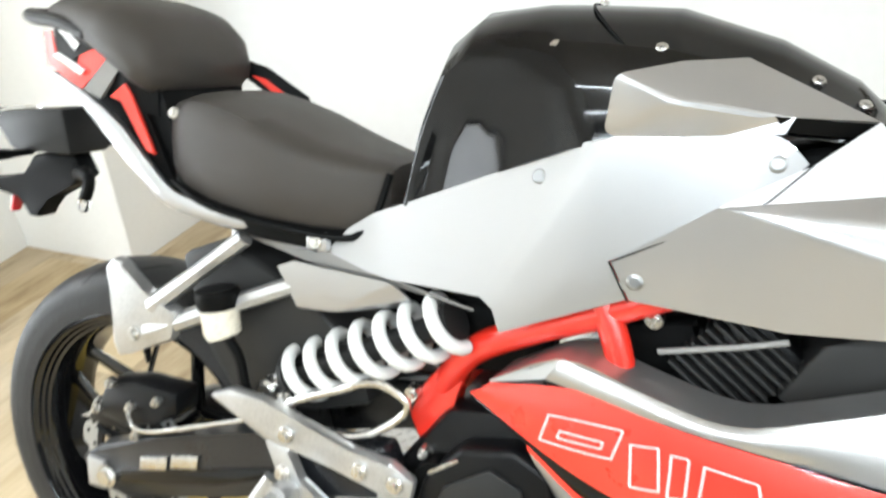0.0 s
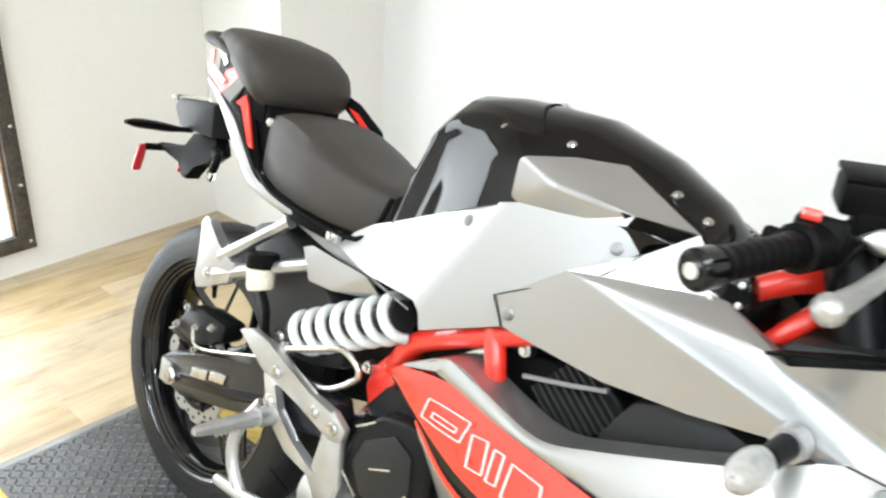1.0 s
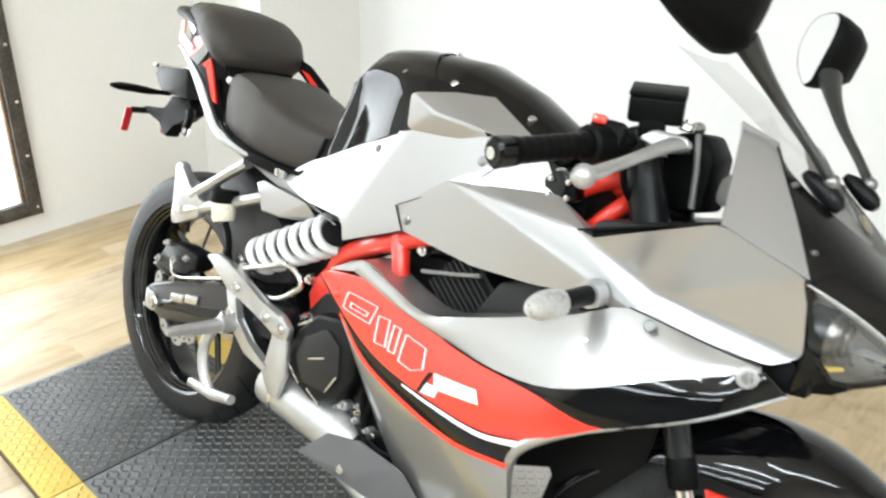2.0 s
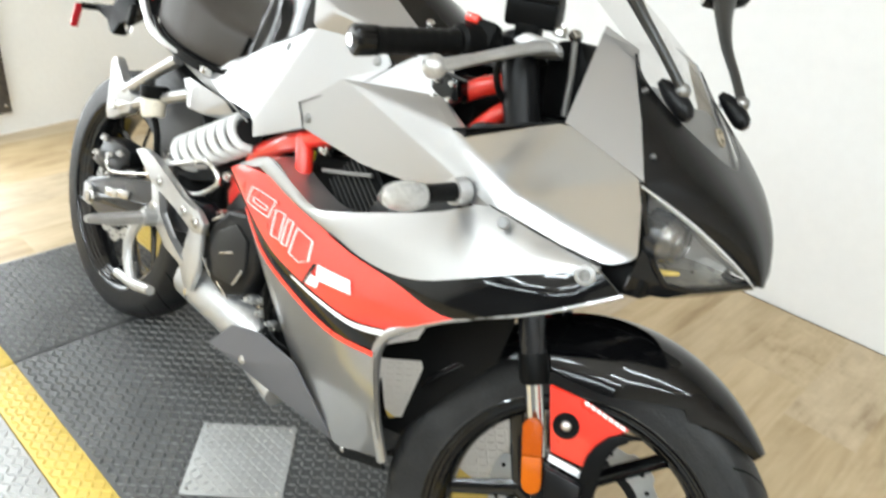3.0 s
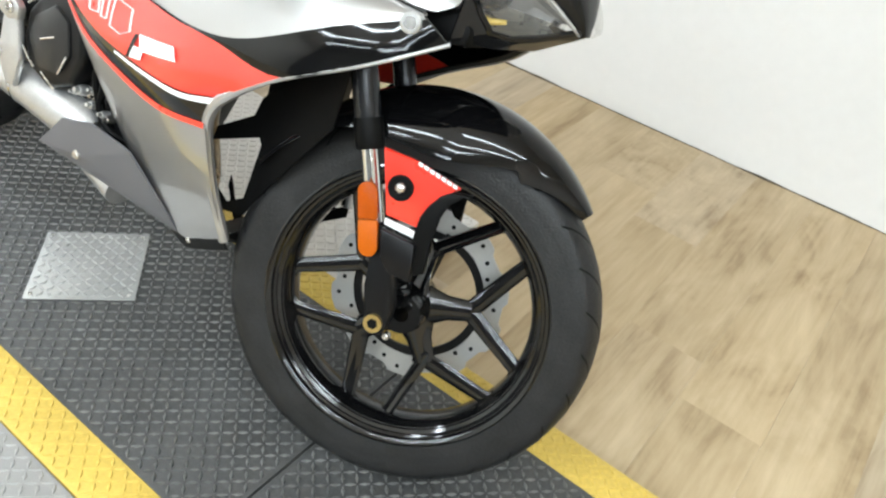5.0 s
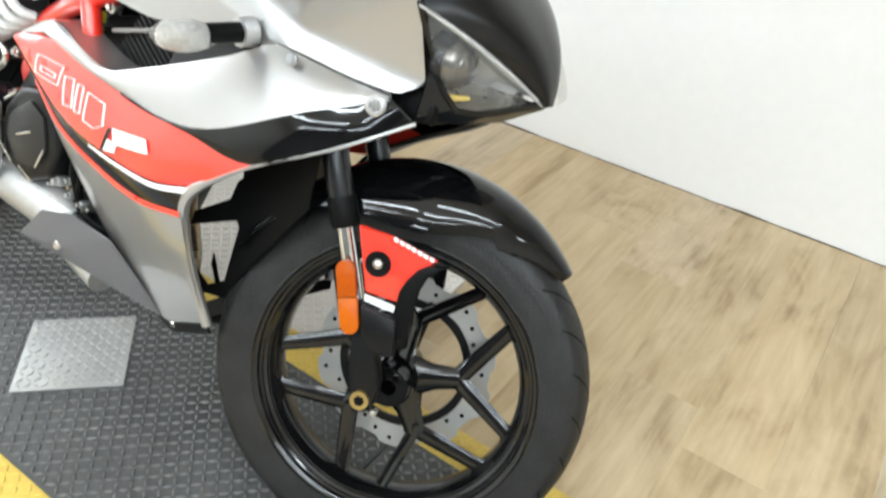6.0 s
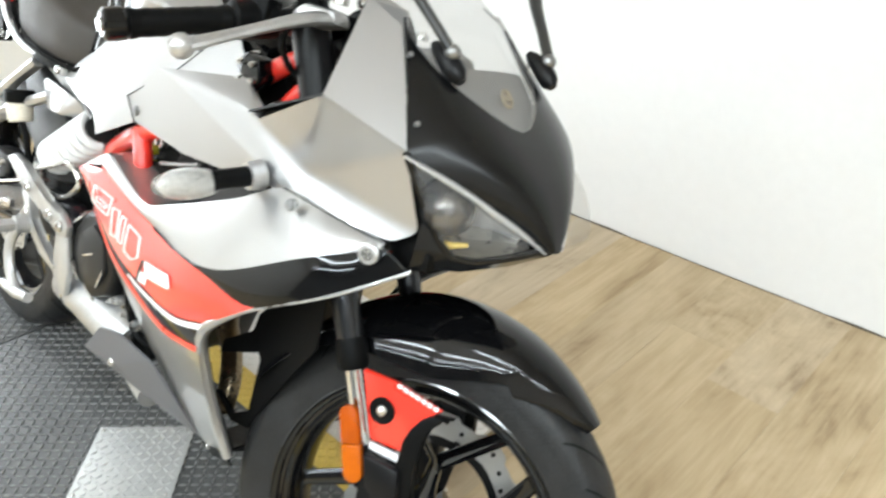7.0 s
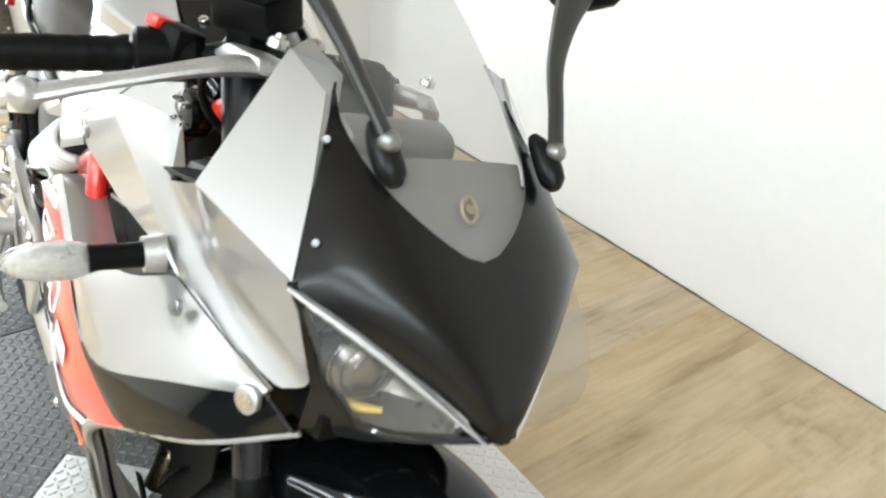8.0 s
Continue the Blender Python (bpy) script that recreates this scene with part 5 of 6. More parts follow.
prism(bm, [(-0.030, 0.395), (-0.005, 0.452), (0.050, 0.463), (0.128, 0.462), (0.125, 0.425), (0.088, 0.405), (0.03, 0.385)], -0.112, -0.062, 0, 0.008)
prism(bm, [(-0.055, 0.375), (-0.03, 0.42), (0.02, 0.42), (0.03, 0.37)], -0.105, -0.08, 0, 0.004)
cal = part("rear_caliper", bm, BLACKS, bike, "black rear brake caliper", 30)
for p in ((-0.020, 0.408), (0.045, 0.425), (0.052, 0.382), (0.095, 0.445), (0.01, 0.455)):
    bm = bmesh.new()
    bolt(bm, (p[0], -0.112, p[1]), (0, -1, 0), 0.0085, 0.008)
    part("caliper_bolt", bm, STEEL, cal)
bm = bmesh.new()
prism(bm, [(-0.075, 0.375), (-0.055, 0.385), (-0.03, 0.412), (-0.035, 0.38)], -0.10, -0.096, 0, 0.001)
part("sensor_bracket", bm, ALU, cal)
bm = bmesh.new()
tube(bm, spline([(0.045, -0.122, 0.425), (0.055, -0.124, 0.40), (0.085, -0.122, 0.398), (0.14, -0.118, 0.415), (0.24, -0.112, 0.45), (0.33, -0.11, 0.48)], 24), 0.0035, 8)
part("brake_line", bm, STEEL, bike, "braided steel brake line")
bm = bmesh.new()
tube(bm, spline([(0.315, -0.122, 0.480), (0.320, -0.128, 0.500), (0.387, -0.122, 0.530), (0.445, -0.118, 0.552), (0.486, -0.115, 0.527), (0.430, -0.118, 0.478), (0.354, -0.118, 0.464), (0.30, -0.11, 0.46)], 40), 0.0055, 8)
part("brake_hose", bm, STEEL, bike, "looped braided brake hose")
bm = bmesh.new()
tube(bm, [(0.318, -0.120, 0.47), (0.316, -0.122, 0.50), (0.315, -0.123, 0.515)], [0.012, 0.012, 0.009], 12)
part("master_cylinder", bm, STEEL, bike)

# --- rear shock
S0, S1_ = V((0.278, -0.086, 0.503)), V((0.545, -0.104, 0.650))
d_ = (S1_ - S0).normalized()
a_ = d_.orthogonal().normalized()
b_ = d_.cross(a_)
bm = bmesh.new()
tube(bm, [S0 + d_ * 0.03, S0 + d_ * 0.295], 0.016, 16)
tube(bm, [S0 + d_ * 0.034, S0 + d_ * 0.042], 0.034, 20)
tube(bm, [S0 + d_ * 0.292, S0 + d_ * 0.298], 0.026, 20)
shock = part("shock", bm, DARKP, bike, "rear shock with a white spring")
bm = bmesh.new()
turns, n = 6.6, 140
tube(bm, [S0 + d_ * (0.046 + 0.252 * k / n) + 0.033 * (a_ * math.cos(2 * math.pi * turns * k / n) + b_ * math.sin(2 * math.pi * turns * k / n)) for k in range(n + 1)], 0.0088, 10)
part("spring", bm, WSPRING, shock, "white coil spring", 60)
bm = bmesh.new()
tube(bm, [S0 - d_ * 0.008, S0 + d_ * 0.042], [0.014, 0.017], 14)
tube(bm, [S0 + V((0, -0.024, 0)), S0 + V((0, 0.02, 0))], 0.014, 16)
tube(bm, [S0 + V((0, -0.030, 0)), S0 + V((0, -0.022, 0))], 0.010, 6)
part("shock_mount", bm, STEEL, shock)

# --- red trellis frame
bm = bmesh.new()
prism(bm, [(0.472, 0.502), (0.490, 0.548), (0.535, 0.604), (0.562, 0.590), (0.528, 0.545), (0.528, 0.452), (0.497, 0.450)], -0.084, -0.052, 0, 0.008)
tube(bm, spline([(0.512, -0.068, 0.545), (0.557, -0.086, 0.607), (0.638, -0.102, 0.656), (0.71, -0.110, 0.690), (0.85, -0.10, 0.76), (0.93, -0.09, 0.815), (0.995, -0.078, 0.860), (1.03, -0.070, 0.882), (1.07, -0.045, 0.898)], 44), [0.0175] * 26 + [0.0145] * 18, 14)
tube(bm, spline([(0.705, -0.112, 0.697), (0.725, -0.118, 0.655), (0.738, -0.120, 0.600), (0.745, -0.115, 0.54)], 14), 0.0155, 14)
tube(bm, spline([(0.98, -0.088, 0.74), (1.040, -0.080, 0.825), (1.060, -0.070, 0.852), (1.075, -0.045, 0.875)], 12), 0.012, 14)
part("frame", bm, REDF, bike, "red tubular steel frame", 40, both=True)
bm = bmesh.new()
tube(bm, [V((1.1, 0, 0.85)) - AXIS * 0.06, V((1.1, 0, 0.85)) + AXIS * 0.08], 0.034, 20)
part("steering_head", bm, BLACKS, bike)
bm = bmesh.new()
prism(bm, [(0.952, 0.832), (0.952, 0.866), (0.972, 0.882), (1.002, 0.878), (1.012, 0.850), (0.994, 0.830)], -0.112, -0.085, 0, 0.006)
head_bracket = part("head_bracket", bm, BLACKG, bike, "gloss black bracket at the steering head")
for x, z in ((0.966, 0.866), (0.996, 0.868), (0.968, 0.843), (0.998, 0.846)):
    bm = bmesh.new()
    bolt(bm, (x, -0.112, z), (0, -1, 0.1), 0.0045, 0.005)
    part("bracket_bolt", bm, STEEL, head_bracket)
for p in ((0.480, -0.085, 0.535), (0.757, -0.10, 0.688), (0.510, -0.085, 0.470)):
    bm = bmesh.new()
    bolt(bm, p, (0, -1, 0), 0.011, 0.010)
    part("frame_bolt", bm, STEEL, bike)

# --- engine
bm = bmesh.new()
prism(bm, [(0.47, 0.30), (0.45, 0.42), (0.53, 0.53), (0.66, 0.55), (0.80, 0.52), (0.84, 0.44), (0.78, 0.29), (0.70, 0.24)], -0.098, 0.098, 0, 0.015)
engine = part("engine", bm, BLACKS, bike, "black engine block")
bm = bmesh.new()
prism(bm, [(0.503, 0.400), (0.515, 0.450), (0.560, 0.500), (0.626, 0.515), (0.672, 0.492), (0.680, 0.420), (0.655, 0.365), (0.587, 0.332), (0.525, 0.348)], -0.132, -0.09, 0, 0.010, 3)
cover = part("clutch_cover", bm, BLACKS, engine, "satin black clutch cover", 30)
bm = bmesh.new()
prism(bm, [(0.530, 0.405), (0.545, 0.450), (0.600, 0.487), (0.640, 0.470), (0.650, 0.415), (0.620, 0.370), (0.560, 0.362)], -0.138, -0.130, 0, 0.004)
part("cover_plate", bm, DARKP, engine)
for x, z, a in ((0.545, 0.478, 35), (0.600, 0.352, -20), (0.638, 0.395, 60), (0.535, 0.372, -35), (0.59, 0.425, 25)):
    bm = bmesh.new()
    box(bm, (0, 0, 0), (0.045, 0.004, 0.004), 0, 0.001)
    bm.transform(Matrix.Translation((x, -0.1395, z)) @ Matrix.Rotation(radians(-a), 4, "Y"))
    part("cover_rib", bm, STEEL, engine)
for x, z in ((0.506, 0.47), (0.692, 0.46), (0.690, 0.36), (0.655, 0.325), (0.70, 0.30), (0.62, 0.305), (0.735, 0.335), (0.74, 0.28), (0.66, 0.27), (0.70, 0.40)):
    bm = bmesh.new()
    bolt(bm, (x, -0.100, z), (0, -1, 0), 0.0075, 0.012)
    part("engine_bolt", bm, STEEL, engine)
bm = bmesh.new()
tube(bm, [(0.53, -0.05, 0.440), (0.53, -0.125, 0.440)], 0.030, 20)
part("pivot_cover", bm, BLACKP, engine, "black pivot cover")
for x, z, r_, h_ in ((0.657, 0.356, 0.0100, 0.014), (0.691, 0.343, 0.0075, 0.012), (0.644, 0.308, 0.0060, 0.010), (0.690, 0.370, 0.0060, 0.012), (0.724, 0.339, 0.0070, 0.012), (0.652, 0.381, 0.0055, 0.008), (0.643, 0.347, 0.0050, 0.014)):
    bm = bmesh.new()
    bolt(bm, (x, -0.104, z), (0, -1, 0.15), r_, h_)
    part("engine_bolt", bm, ALU, engine)
bm = bmesh.new()
tube(bm, spline([(0.700, -0.104, 0.420), (0.716, -0.112, 0.385), (0.712, -0.112, 0.345), (0.742, -0.108, 0.318), (0.790, -0.100, 0.315)], 18), 0.0065, 8)
part("drain_hose", bm, BLACKP, engine, "thin black hose")
# cylinder with cooling fins, leaning forward
fd = V((0.61, 0, 0.79)).normalized()
fx = V((fd.z, 0, -fd.x))
m = Matrix(((fx.x, 0, fd.x, 0), (0, 1, 0, 0), (fx.z, 0, fd.z, 0), (0, 0, 0, 1)))
for k in range(9):
    bm = bmesh.new()
    box(bm, V((0.838, 0, 0.648)) + fd * 0.0105 * (k - 4), (0.092, 0.20, 0.004), 0, 0.001, m)
    part("cylinder_fin", bm, DARKP, engine)
bm = bmesh.new()
box(bm, V((0.83, 0, 0.62)), (0.08, 0.17, 0.16), 0, 0.01, m)
part("cylinder", bm, BLACKS, engine)
bm = bmesh.new()
tube(bm, [(0.765, -0.108, 0.655), (0.84, -0.112, 0.676), (0.885, -0.112, 0.690)], 0.0035, 8)
part("spark_lead", bm, GREYPL, engine)
bm = bmesh.new()
prism(bm, [(0.63, 0.54), (0.65, 0.645), (0.72, 0.668), (0.80, 0.69), (0.82, 0.60), (0.96, 0.62), (0.96, 0.50), (0.72, 0.50)], -0.078, 0.078, 0, 0.01)
part("head_cover", bm, BLACKP, engine, "black engine head cover")
bm = bmesh.new()
prism(bm, [(0.880, 0.625), (0.915, 0.690), (0.99, 0.722), (1.07, 0.70), (1.07, 0.60), (0.98, 0.60)], -0.105, 0.105, 0, 0.008)
part("radiator_shroud", bm, DARKP, engine, "dark grey radiator shroud")
bm = bmesh.new()
box(bm, (1.035, 0.035, 0.53), (0.035, 0.16, 0.20), 0, 0.004)
part("radiator", bm, BLACKS, engine, "black radiator")
bm = bmesh.new()
prism(bm, [(0.655, 0.640), (0.70, 0.672), (0.715, 0.645), (0.675, 0.615)], -0.095, -0.06, 0, 0.004)
part("throttle_body", bm, STEEL, engine)
bm = bmesh.new()
box(bm, (0.70, -0.088, 0.655), (0.022, 0.010, 0.030), 0, 0.002)
part("tag", bm, YTAG, bike, "small yellow tag")
bm = bmesh.new()
tube(bm, spline([(0.70, -0.10, 0.50), (0.715, -0.112, 0.46), (0.70, -0.115, 0.40), (0.715, -0.11, 0.34)], 16), 0.008, 8)
part("coolant_hose", bm, BLACKP, engine)

# --- exhaust under the engine
bm = bmesh.new()
tube(bm, [(0.418, -0.088, 0.292), (0.424, -0.088, 0.292), (0.655, -0.092, 0.290), (0.685, -0.090, 0.284)], [0.036, 0.046, 0.048, 0.030], 28)
muf = part("muffler", bm, ALU, bike, "satin aluminium muffler", 40)
bm = bmesh.new()
tube(bm, [(0.47, -0.088, 0.292), (0.478, -0.088, 0.292)], 0.0492, 28)
part("muffler_band", bm, CHROME, muf)
bm = facets([(0.606, -0.132, 0.228), (0.655, -0.142, 0.306), (0.742, -0.146, 0.336), (0.840, -0.140, 0.330), (0.905, -0.096, 0.235), (0.916, -0.072, 0.196), (0.790, -0.112, 0.222), (0.70, -0.09, 0.20), (0.88, -0.05, 0.185), (0.72, -0.138, 0.262)],
            [(0, 1, 2, 9), (9, 2, 3, 4), (0, 9, 4, 5, 6), (0, 6, 7), (6, 5, 8, 7)], 0.006)
part("muffler_guard", bm, GUARDM, muf, "grey plastic belly guard", 15)
bm = bmesh.new()
bolt(bm, (0.700, -0.137, 0.256), (0, -1, 0), 0.008, 0.004)
part("guard_bolt", bm, STEEL, muf)
bm = bmesh.new()
tube(bm, [(0.60, -0.07, 0.225), (0.76, -0.085, 0.205)], [0.026, 0.028], 20)
part("outlet_pipe", bm, ALU, muf)
bm = bmesh.new()
tube(bm, spline([(0.880, -0.025, 0.440), (0.872, -0.018, 0.390), (0.878, -0.008, 0.340), (0.915, -0.030, 0.300), (0.930, -0.050, 0.255)], 18), 0.019, 12)
part("header_pipe", bm, HEADERM, muf, "heat-tinted exhaust header pipe", 50)
# belly pan across
bm = facets([(0.912, -0.071, 0.197), (1.006, -0.104, 0.248), (1.075, -0.13, 0.295), (1.075, 0.13, 0.295), (1.006, 0.104, 0.248), (0.912, 0.071, 0.197), (1.03, 0.0, 0.22)], [(0, 1, 6), (1, 2, 6), (2, 3, 6), (3, 4, 6), (4, 5, 6), (5, 0, 6)], 0)
part("belly_pan", bm, BLACKP, bike, "black belly pan")

# --- rider's step plate, peg, pedal
bm = bmesh.new()
prism(bm, [(0.213, 0.497), (0.250, 0.513), (0.300, 0.507), (0.357, 0.490), (0.420, 0.466), (0.480, 0.468), (0.512, 0.450), (0.508, 0.425), (0.480, 0.416), (0.400, 0.440), (0.352, 0.448), (0.302, 0.452)], -0.148, -0.132, 0, 0.005)
prism(bm, [(0.300, 0.456), (0.340, 0.452), (0.352, 0.405), (0.400, 0.372), (0.470, 0.356), (0.462, 0.338), (0.390, 0.348), (0.330, 0.385)], -0.150, -0.134, 0, 0.005)
prism(bm, [(0.462, 0.436), (0.505, 0.440), (0.520, 0.360), (0.505, 0.300), (0.480, 0.300), (0.445, 0.340), (0.462, 0.360)], -0.147, -0.133, 0, 0.005)
step = part("step_plate", bm, ALU, bike, "cast aluminium rider step plate", 30, both=True)
for x, z in ((0.488, 0.443), (0.440, 0.448), (0.335, 0.470), (0.33, 0.415)):
    bm = bmesh.new()
    bolt(bm, (x, -0.149, z), (0, -1, 0), 0.0115, 0.006)
    part("step_bolt", bm, STEEL, step)
bm = bmesh.new()
tube(bm, [(0.338, -0.14, 0.392), (0.336, -0.175, 0.392)], 0.018, 14)
loft(bm, [[(0.335 + a * w, y, 0.392 + b * h) for a, b in ((-1, -0.6), (-0.7, -1), (0.7, -1), (1, -0.6), (1, 0.5), (0.6, 1), (-0.6, 1), (-1, 0.5))] for y, w, h in ((-0.168, 0.010, 0.010), (-0.180, 0.012, 0.0105), (-0.262, 0.0105, 0.0085), (-0.284, 0.0085, 0.0075), (-0.291, 0.006, 0.0055))])
for k in range(9):
    for x in (0.326, 0.344):
        box(bm, (x, -0.186 - 0.0085 * k, 0.3825), (0.006, 0.0042, 0.005), 0, 0)
part("footpeg", bm, ALU, step, "bare aluminium foot peg", both=False)
bm = bmesh.new()
tube(bm, spline([(0.31, -0.145, 0.40), (0.275, -0.16, 0.33), (0.285, -0.165, 0.275), (0.325, -0.168, 0.236)], 12), 0.009, 10, 0, True, 1.3)
tube(bm, [(0.255, -0.168, 0.228), (0.335, -0.168, 0.237), (0.405, -0.172, 0.258)], [0.010, 0.012, 0.010], 10)
part("brake_pedal", bm, ALU, step, "cast aluminium brake pedal")
bm = bmesh.new()
tube(bm, [(0.50, 0.10, 0.27), (0.42, 0.20, 0.12), (0.38, 0.245, 0.070)], [0.014, 0.012, 0.012], 12)
box(bm, (0.378, 0.248, 0.067), (0.055, 0.034, 0.008), 0, 0.003, Matrix.Rotation(radians(14.7), 4, "X"))
part("side_stand", bm, BLACKS, bike, "black side stand, folded out")

# --- fork, front mudguard (turn with the bars)
fork_pt = lambda z, y=-0.108: V((1.327 - 0.466 * (z - 0.30), y, z))
for s in (-1, 1):
    y = 0.108 * s
    bm = bmesh.new()
    tube(bm, [fork_pt(0.528, y), fork_pt(0.534, y), fork_pt(0.62, y), fork_pt(0.63, y), fork_pt(0.73, y)], [0.0175, 0.0188, 0.0188, 0.0180, 0.0180], 24)
    leg = part("fork_leg", bm, ANOD, bike, "dark anodised fork leg", 40, m=SM)
    bm = bmesh.new()
    tube(bm, [fork_pt(0.73, y), fork_pt(0.94, y), fork_pt(0.945, y)], [0.0255, 0.0255, 0.022], 24)
    part("fork_upper", bm, BLACKS, leg, m=SM)
    bm = bmesh.new()
    tube(bm, [fork_pt(0.515, y), fork_pt(0.520, y), fork_pt(0.548, y), fork_pt(0.553, y)], [0.0188, 0.0205, 0.0205, 0.0188], 24)
    part("dust_seal", bm, BLACKP, leg, m=SM)
    bm = bmesh.new()
    tube(bm, [fork_pt(0.34, y), fork_pt(0.53, y)], 0.0130, 20)
    part("stanchion", bm, CHROME, leg, "polished steel fork tube", m=SM)
    bm = bmesh.new()
    prism(bm, [(1.268, 0.425), (1.292, 0.432), (1.312, 0.385), (1.340, 0.318), (1.339, 0.278), (1.322, 0.268), (1.305, 0.282), (1.297, 0.34)], y - 0.018, y + 0.018, 0, 0.008)
    low = part("axle_clamp", bm, BLACKS, leg, m=SM)
    bm = bmesh.new()
    tube(bm, [V((1.321, y - s * 0.01, 0.292)), V((1.321, y + s * 0.024, 0.292))], 0.0135, 18)
    part("axle_end", bm, BRASS, leg, "brass coloured axle end", m=SM)
    bm = bmesh.new()
    tube(bm, [V((1.321, y + s * 0.018, 0.292)), V((1.321, y + s * 0.0246, 0.292))], 0.008, 6)
    part("axle_socket", bm, BLACKP, leg, m=SM)
    bm = bmesh.new()
    bolt(bm, (1.345, y + s * 0.018, 0.282), (0, s, 0), 0.006, 0.006)
    part("pinch_bolt", bm, STEEL, leg, m=SM)
    # reflector: a rounded amber slab along the leg
    bm = bmesh.new()
    half_ = [(0.0135 * math.cos(a), 0.038 + 0.0135 * math.sin(a)) for a in [math.pi * k / 8 for k in range(9)]]
    at_ = Matrix.Translation((1.265, y + s * 0.032, 0.432)) @ Matrix.Rotation(radians(-20.5), 4, "Y")
    prism(bm, [(0.0135, 0.0005), *half_, (-0.0135, 0.0005)], -0.005, 0.005, 0, 0.002)
    bm.transform(at_)
    part("fork_reflector", bm, AMBERD, leg, "deep amber half of the reflector", m=SM)
    bm = bmesh.new()
    prism(bm, [(-0.0135, -0.0005), *[(-a, -b) for a, b in half_], (0.0135, -0.0005)], -0.005, 0.005, 0, 0.002)
    bm.transform(at_)
    part("fork_reflector", bm, ORANGE, leg, "amber fork reflector", m=SM)
    # red mudguard cover with bolts
    yy = y + s * 0.022
    bm = bmesh.new()
    prism(bm, [(1.249, 0.530), (1.300, 0.530), (1.366, 0.519), (1.342, 0.492), (1.333, 0.446), (1.284, 0.445)], yy - 0.004, yy + 0.004, 0, 0.003)
    cov = part("fork_cover", bm, RED, bike, "red mudguard side cover", m=SM)
    bm = bmesh.new()
    prism(bm, [(1.284, 0.441), (1.332, 0.440), (1.333, 0.430), (1.286, 0.432)], yy - 0.003, yy + 0.0035, 0, 0.001)
    part("cover_stripe", bm, WHITE, cov, "white stripe", m=SM)
    bm = bmesh.new()
    prism(bm, [(1.385, 0.517), (1.368, 0.508), (1.357, 0.496), (1.351, 0.472), (1.352, 0.438), (1.363, 0.392), (1.341, 0.380), (1.331, 0.428), (1.329, 0.464), (1.334, 0.482), (1.344, 0.500), (1.357, 0.511)], yy - 0.012, yy + 0.0045, 0, 0.003)
    part("cover_edge", bm, BLACKP, cov, "dark plastic edge", m=SM)
    bm = bmesh.new()
    prism(bm, [(1.286, 0.430), (1.338, 0.428), (1.350, 0.375), (1.318, 0.375), (1.300, 0.39)], yy - 0.02, yy - 0.006, 0, 0.004)
    part("cover_bracket", bm, BLACKS, cov, m=SM)
    for x, z in ((1.290, 0.488), (1.324, 0.413)):
        bm = bmesh.new()
        lathe(bm, [(0.002, yy), (0.018, yy + s * 0.001), (0.018, yy + s * 0.0055), (0.015, yy + s * 0.0055), (0.013, yy + s * 0.0042), (0.002, yy + s * 0.0042)], (x, 0, z), 20)
        part("bolt_cup", bm, BLACKP, cov, m=SM)
        bm = bmesh.new()
        ball(bm, (x, yy + s * 0.005, z), 0.0080, 0, (1, 0.7, 1), 14)
        part("cover_bolt", bm, STEEL, cov, m=SM)
    for k in range(7):
        bm = bmesh.new()
        x = 1.300 + 0.0088 * k
        z = 0.5305 - 0.0015 * k
        prism(bm, [(x, z), (x + 0.0068, z - 0.001), (x + 0.0075, z - 0.0058), (x + 0.0010, z - 0.0048)], yy + s * 0.003, yy + s * 0.0052, 0, 0.0004)
        part("cover_mark", bm, WHITE, cov, "small white mark", m=SM)


def guard(u, v):
    """Front mudguard: u across, v from its front tip to its rear end."""
    ang = radians(51 + (155 - 51) * v)
    r = 0.313 + 0.022 * math.sin(math.pi * min(1, v * 1.15))
    side_w = 0.018 + 0.076 * min(1, (v / 0.42)) ** 0.7
    side_w = side_w if v < 0.75 else side_w * (1 - 0.25 * (v - 0.75) / 0.25)
    drop = 0.012 + 0.078 * math.exp(-((v - 0.44) / 0.27) ** 2) + 0.016 * (v < 0.2) * v * 5
    th = abs(u) * math.pi / 2
    y = side_w * math.sin(th) * (1 if u > 0 else -1)
    dr = drop * (1 - math.cos(th)) ** 1.15
    return FW + V(((r - dr) * math.cos(ang), y, (r - dr) * math.sin(ang)))


bm = bmesh.new()
grid_surface(bm, guard, lin(-1, 1, 20), lin(0, 1, 36))
bmesh.ops.recalc_face_normals(bm, faces=bm.faces)
bmesh.ops.solidify(bm, geom=bm.faces[:], thickness=0.0025)
part("front_mudguard", bm, BLACKG, bike, "gloss black front mudguard", 50, m=SM)
bm = bmesh.new()
prism(bm, [(1.215, 0.345), (1.205, 0.39), (1.225, 0.425), (1.262, 0.432), (1.275, 0.40), (1.262, 0.355)], 0.035, 0.085, 0, 0.008)
part("front_caliper", bm, BLACKS, bike, "black front brake caliper", m=SM)
bm = bmesh.new()
box(bm, fork_pt(0.66, 0), (0.06, 0.27, 0.035), 0, 0.008, Matrix.Rotation(radians(-RAKE), 4, "Y"))
part("lower_yoke", bm, BLACKS, bike, m=SM)
bm = bmesh.new()
box(bm, fork_pt(0.925, 0) + V((-0.01, 0, 0)), (0.07, 0.27, 0.028), 0, 0.008, Matrix.Rotation(radians(-RAKE), 4, "Y"))
part("upper_yoke", bm, BLACKS, bike, m=SM)

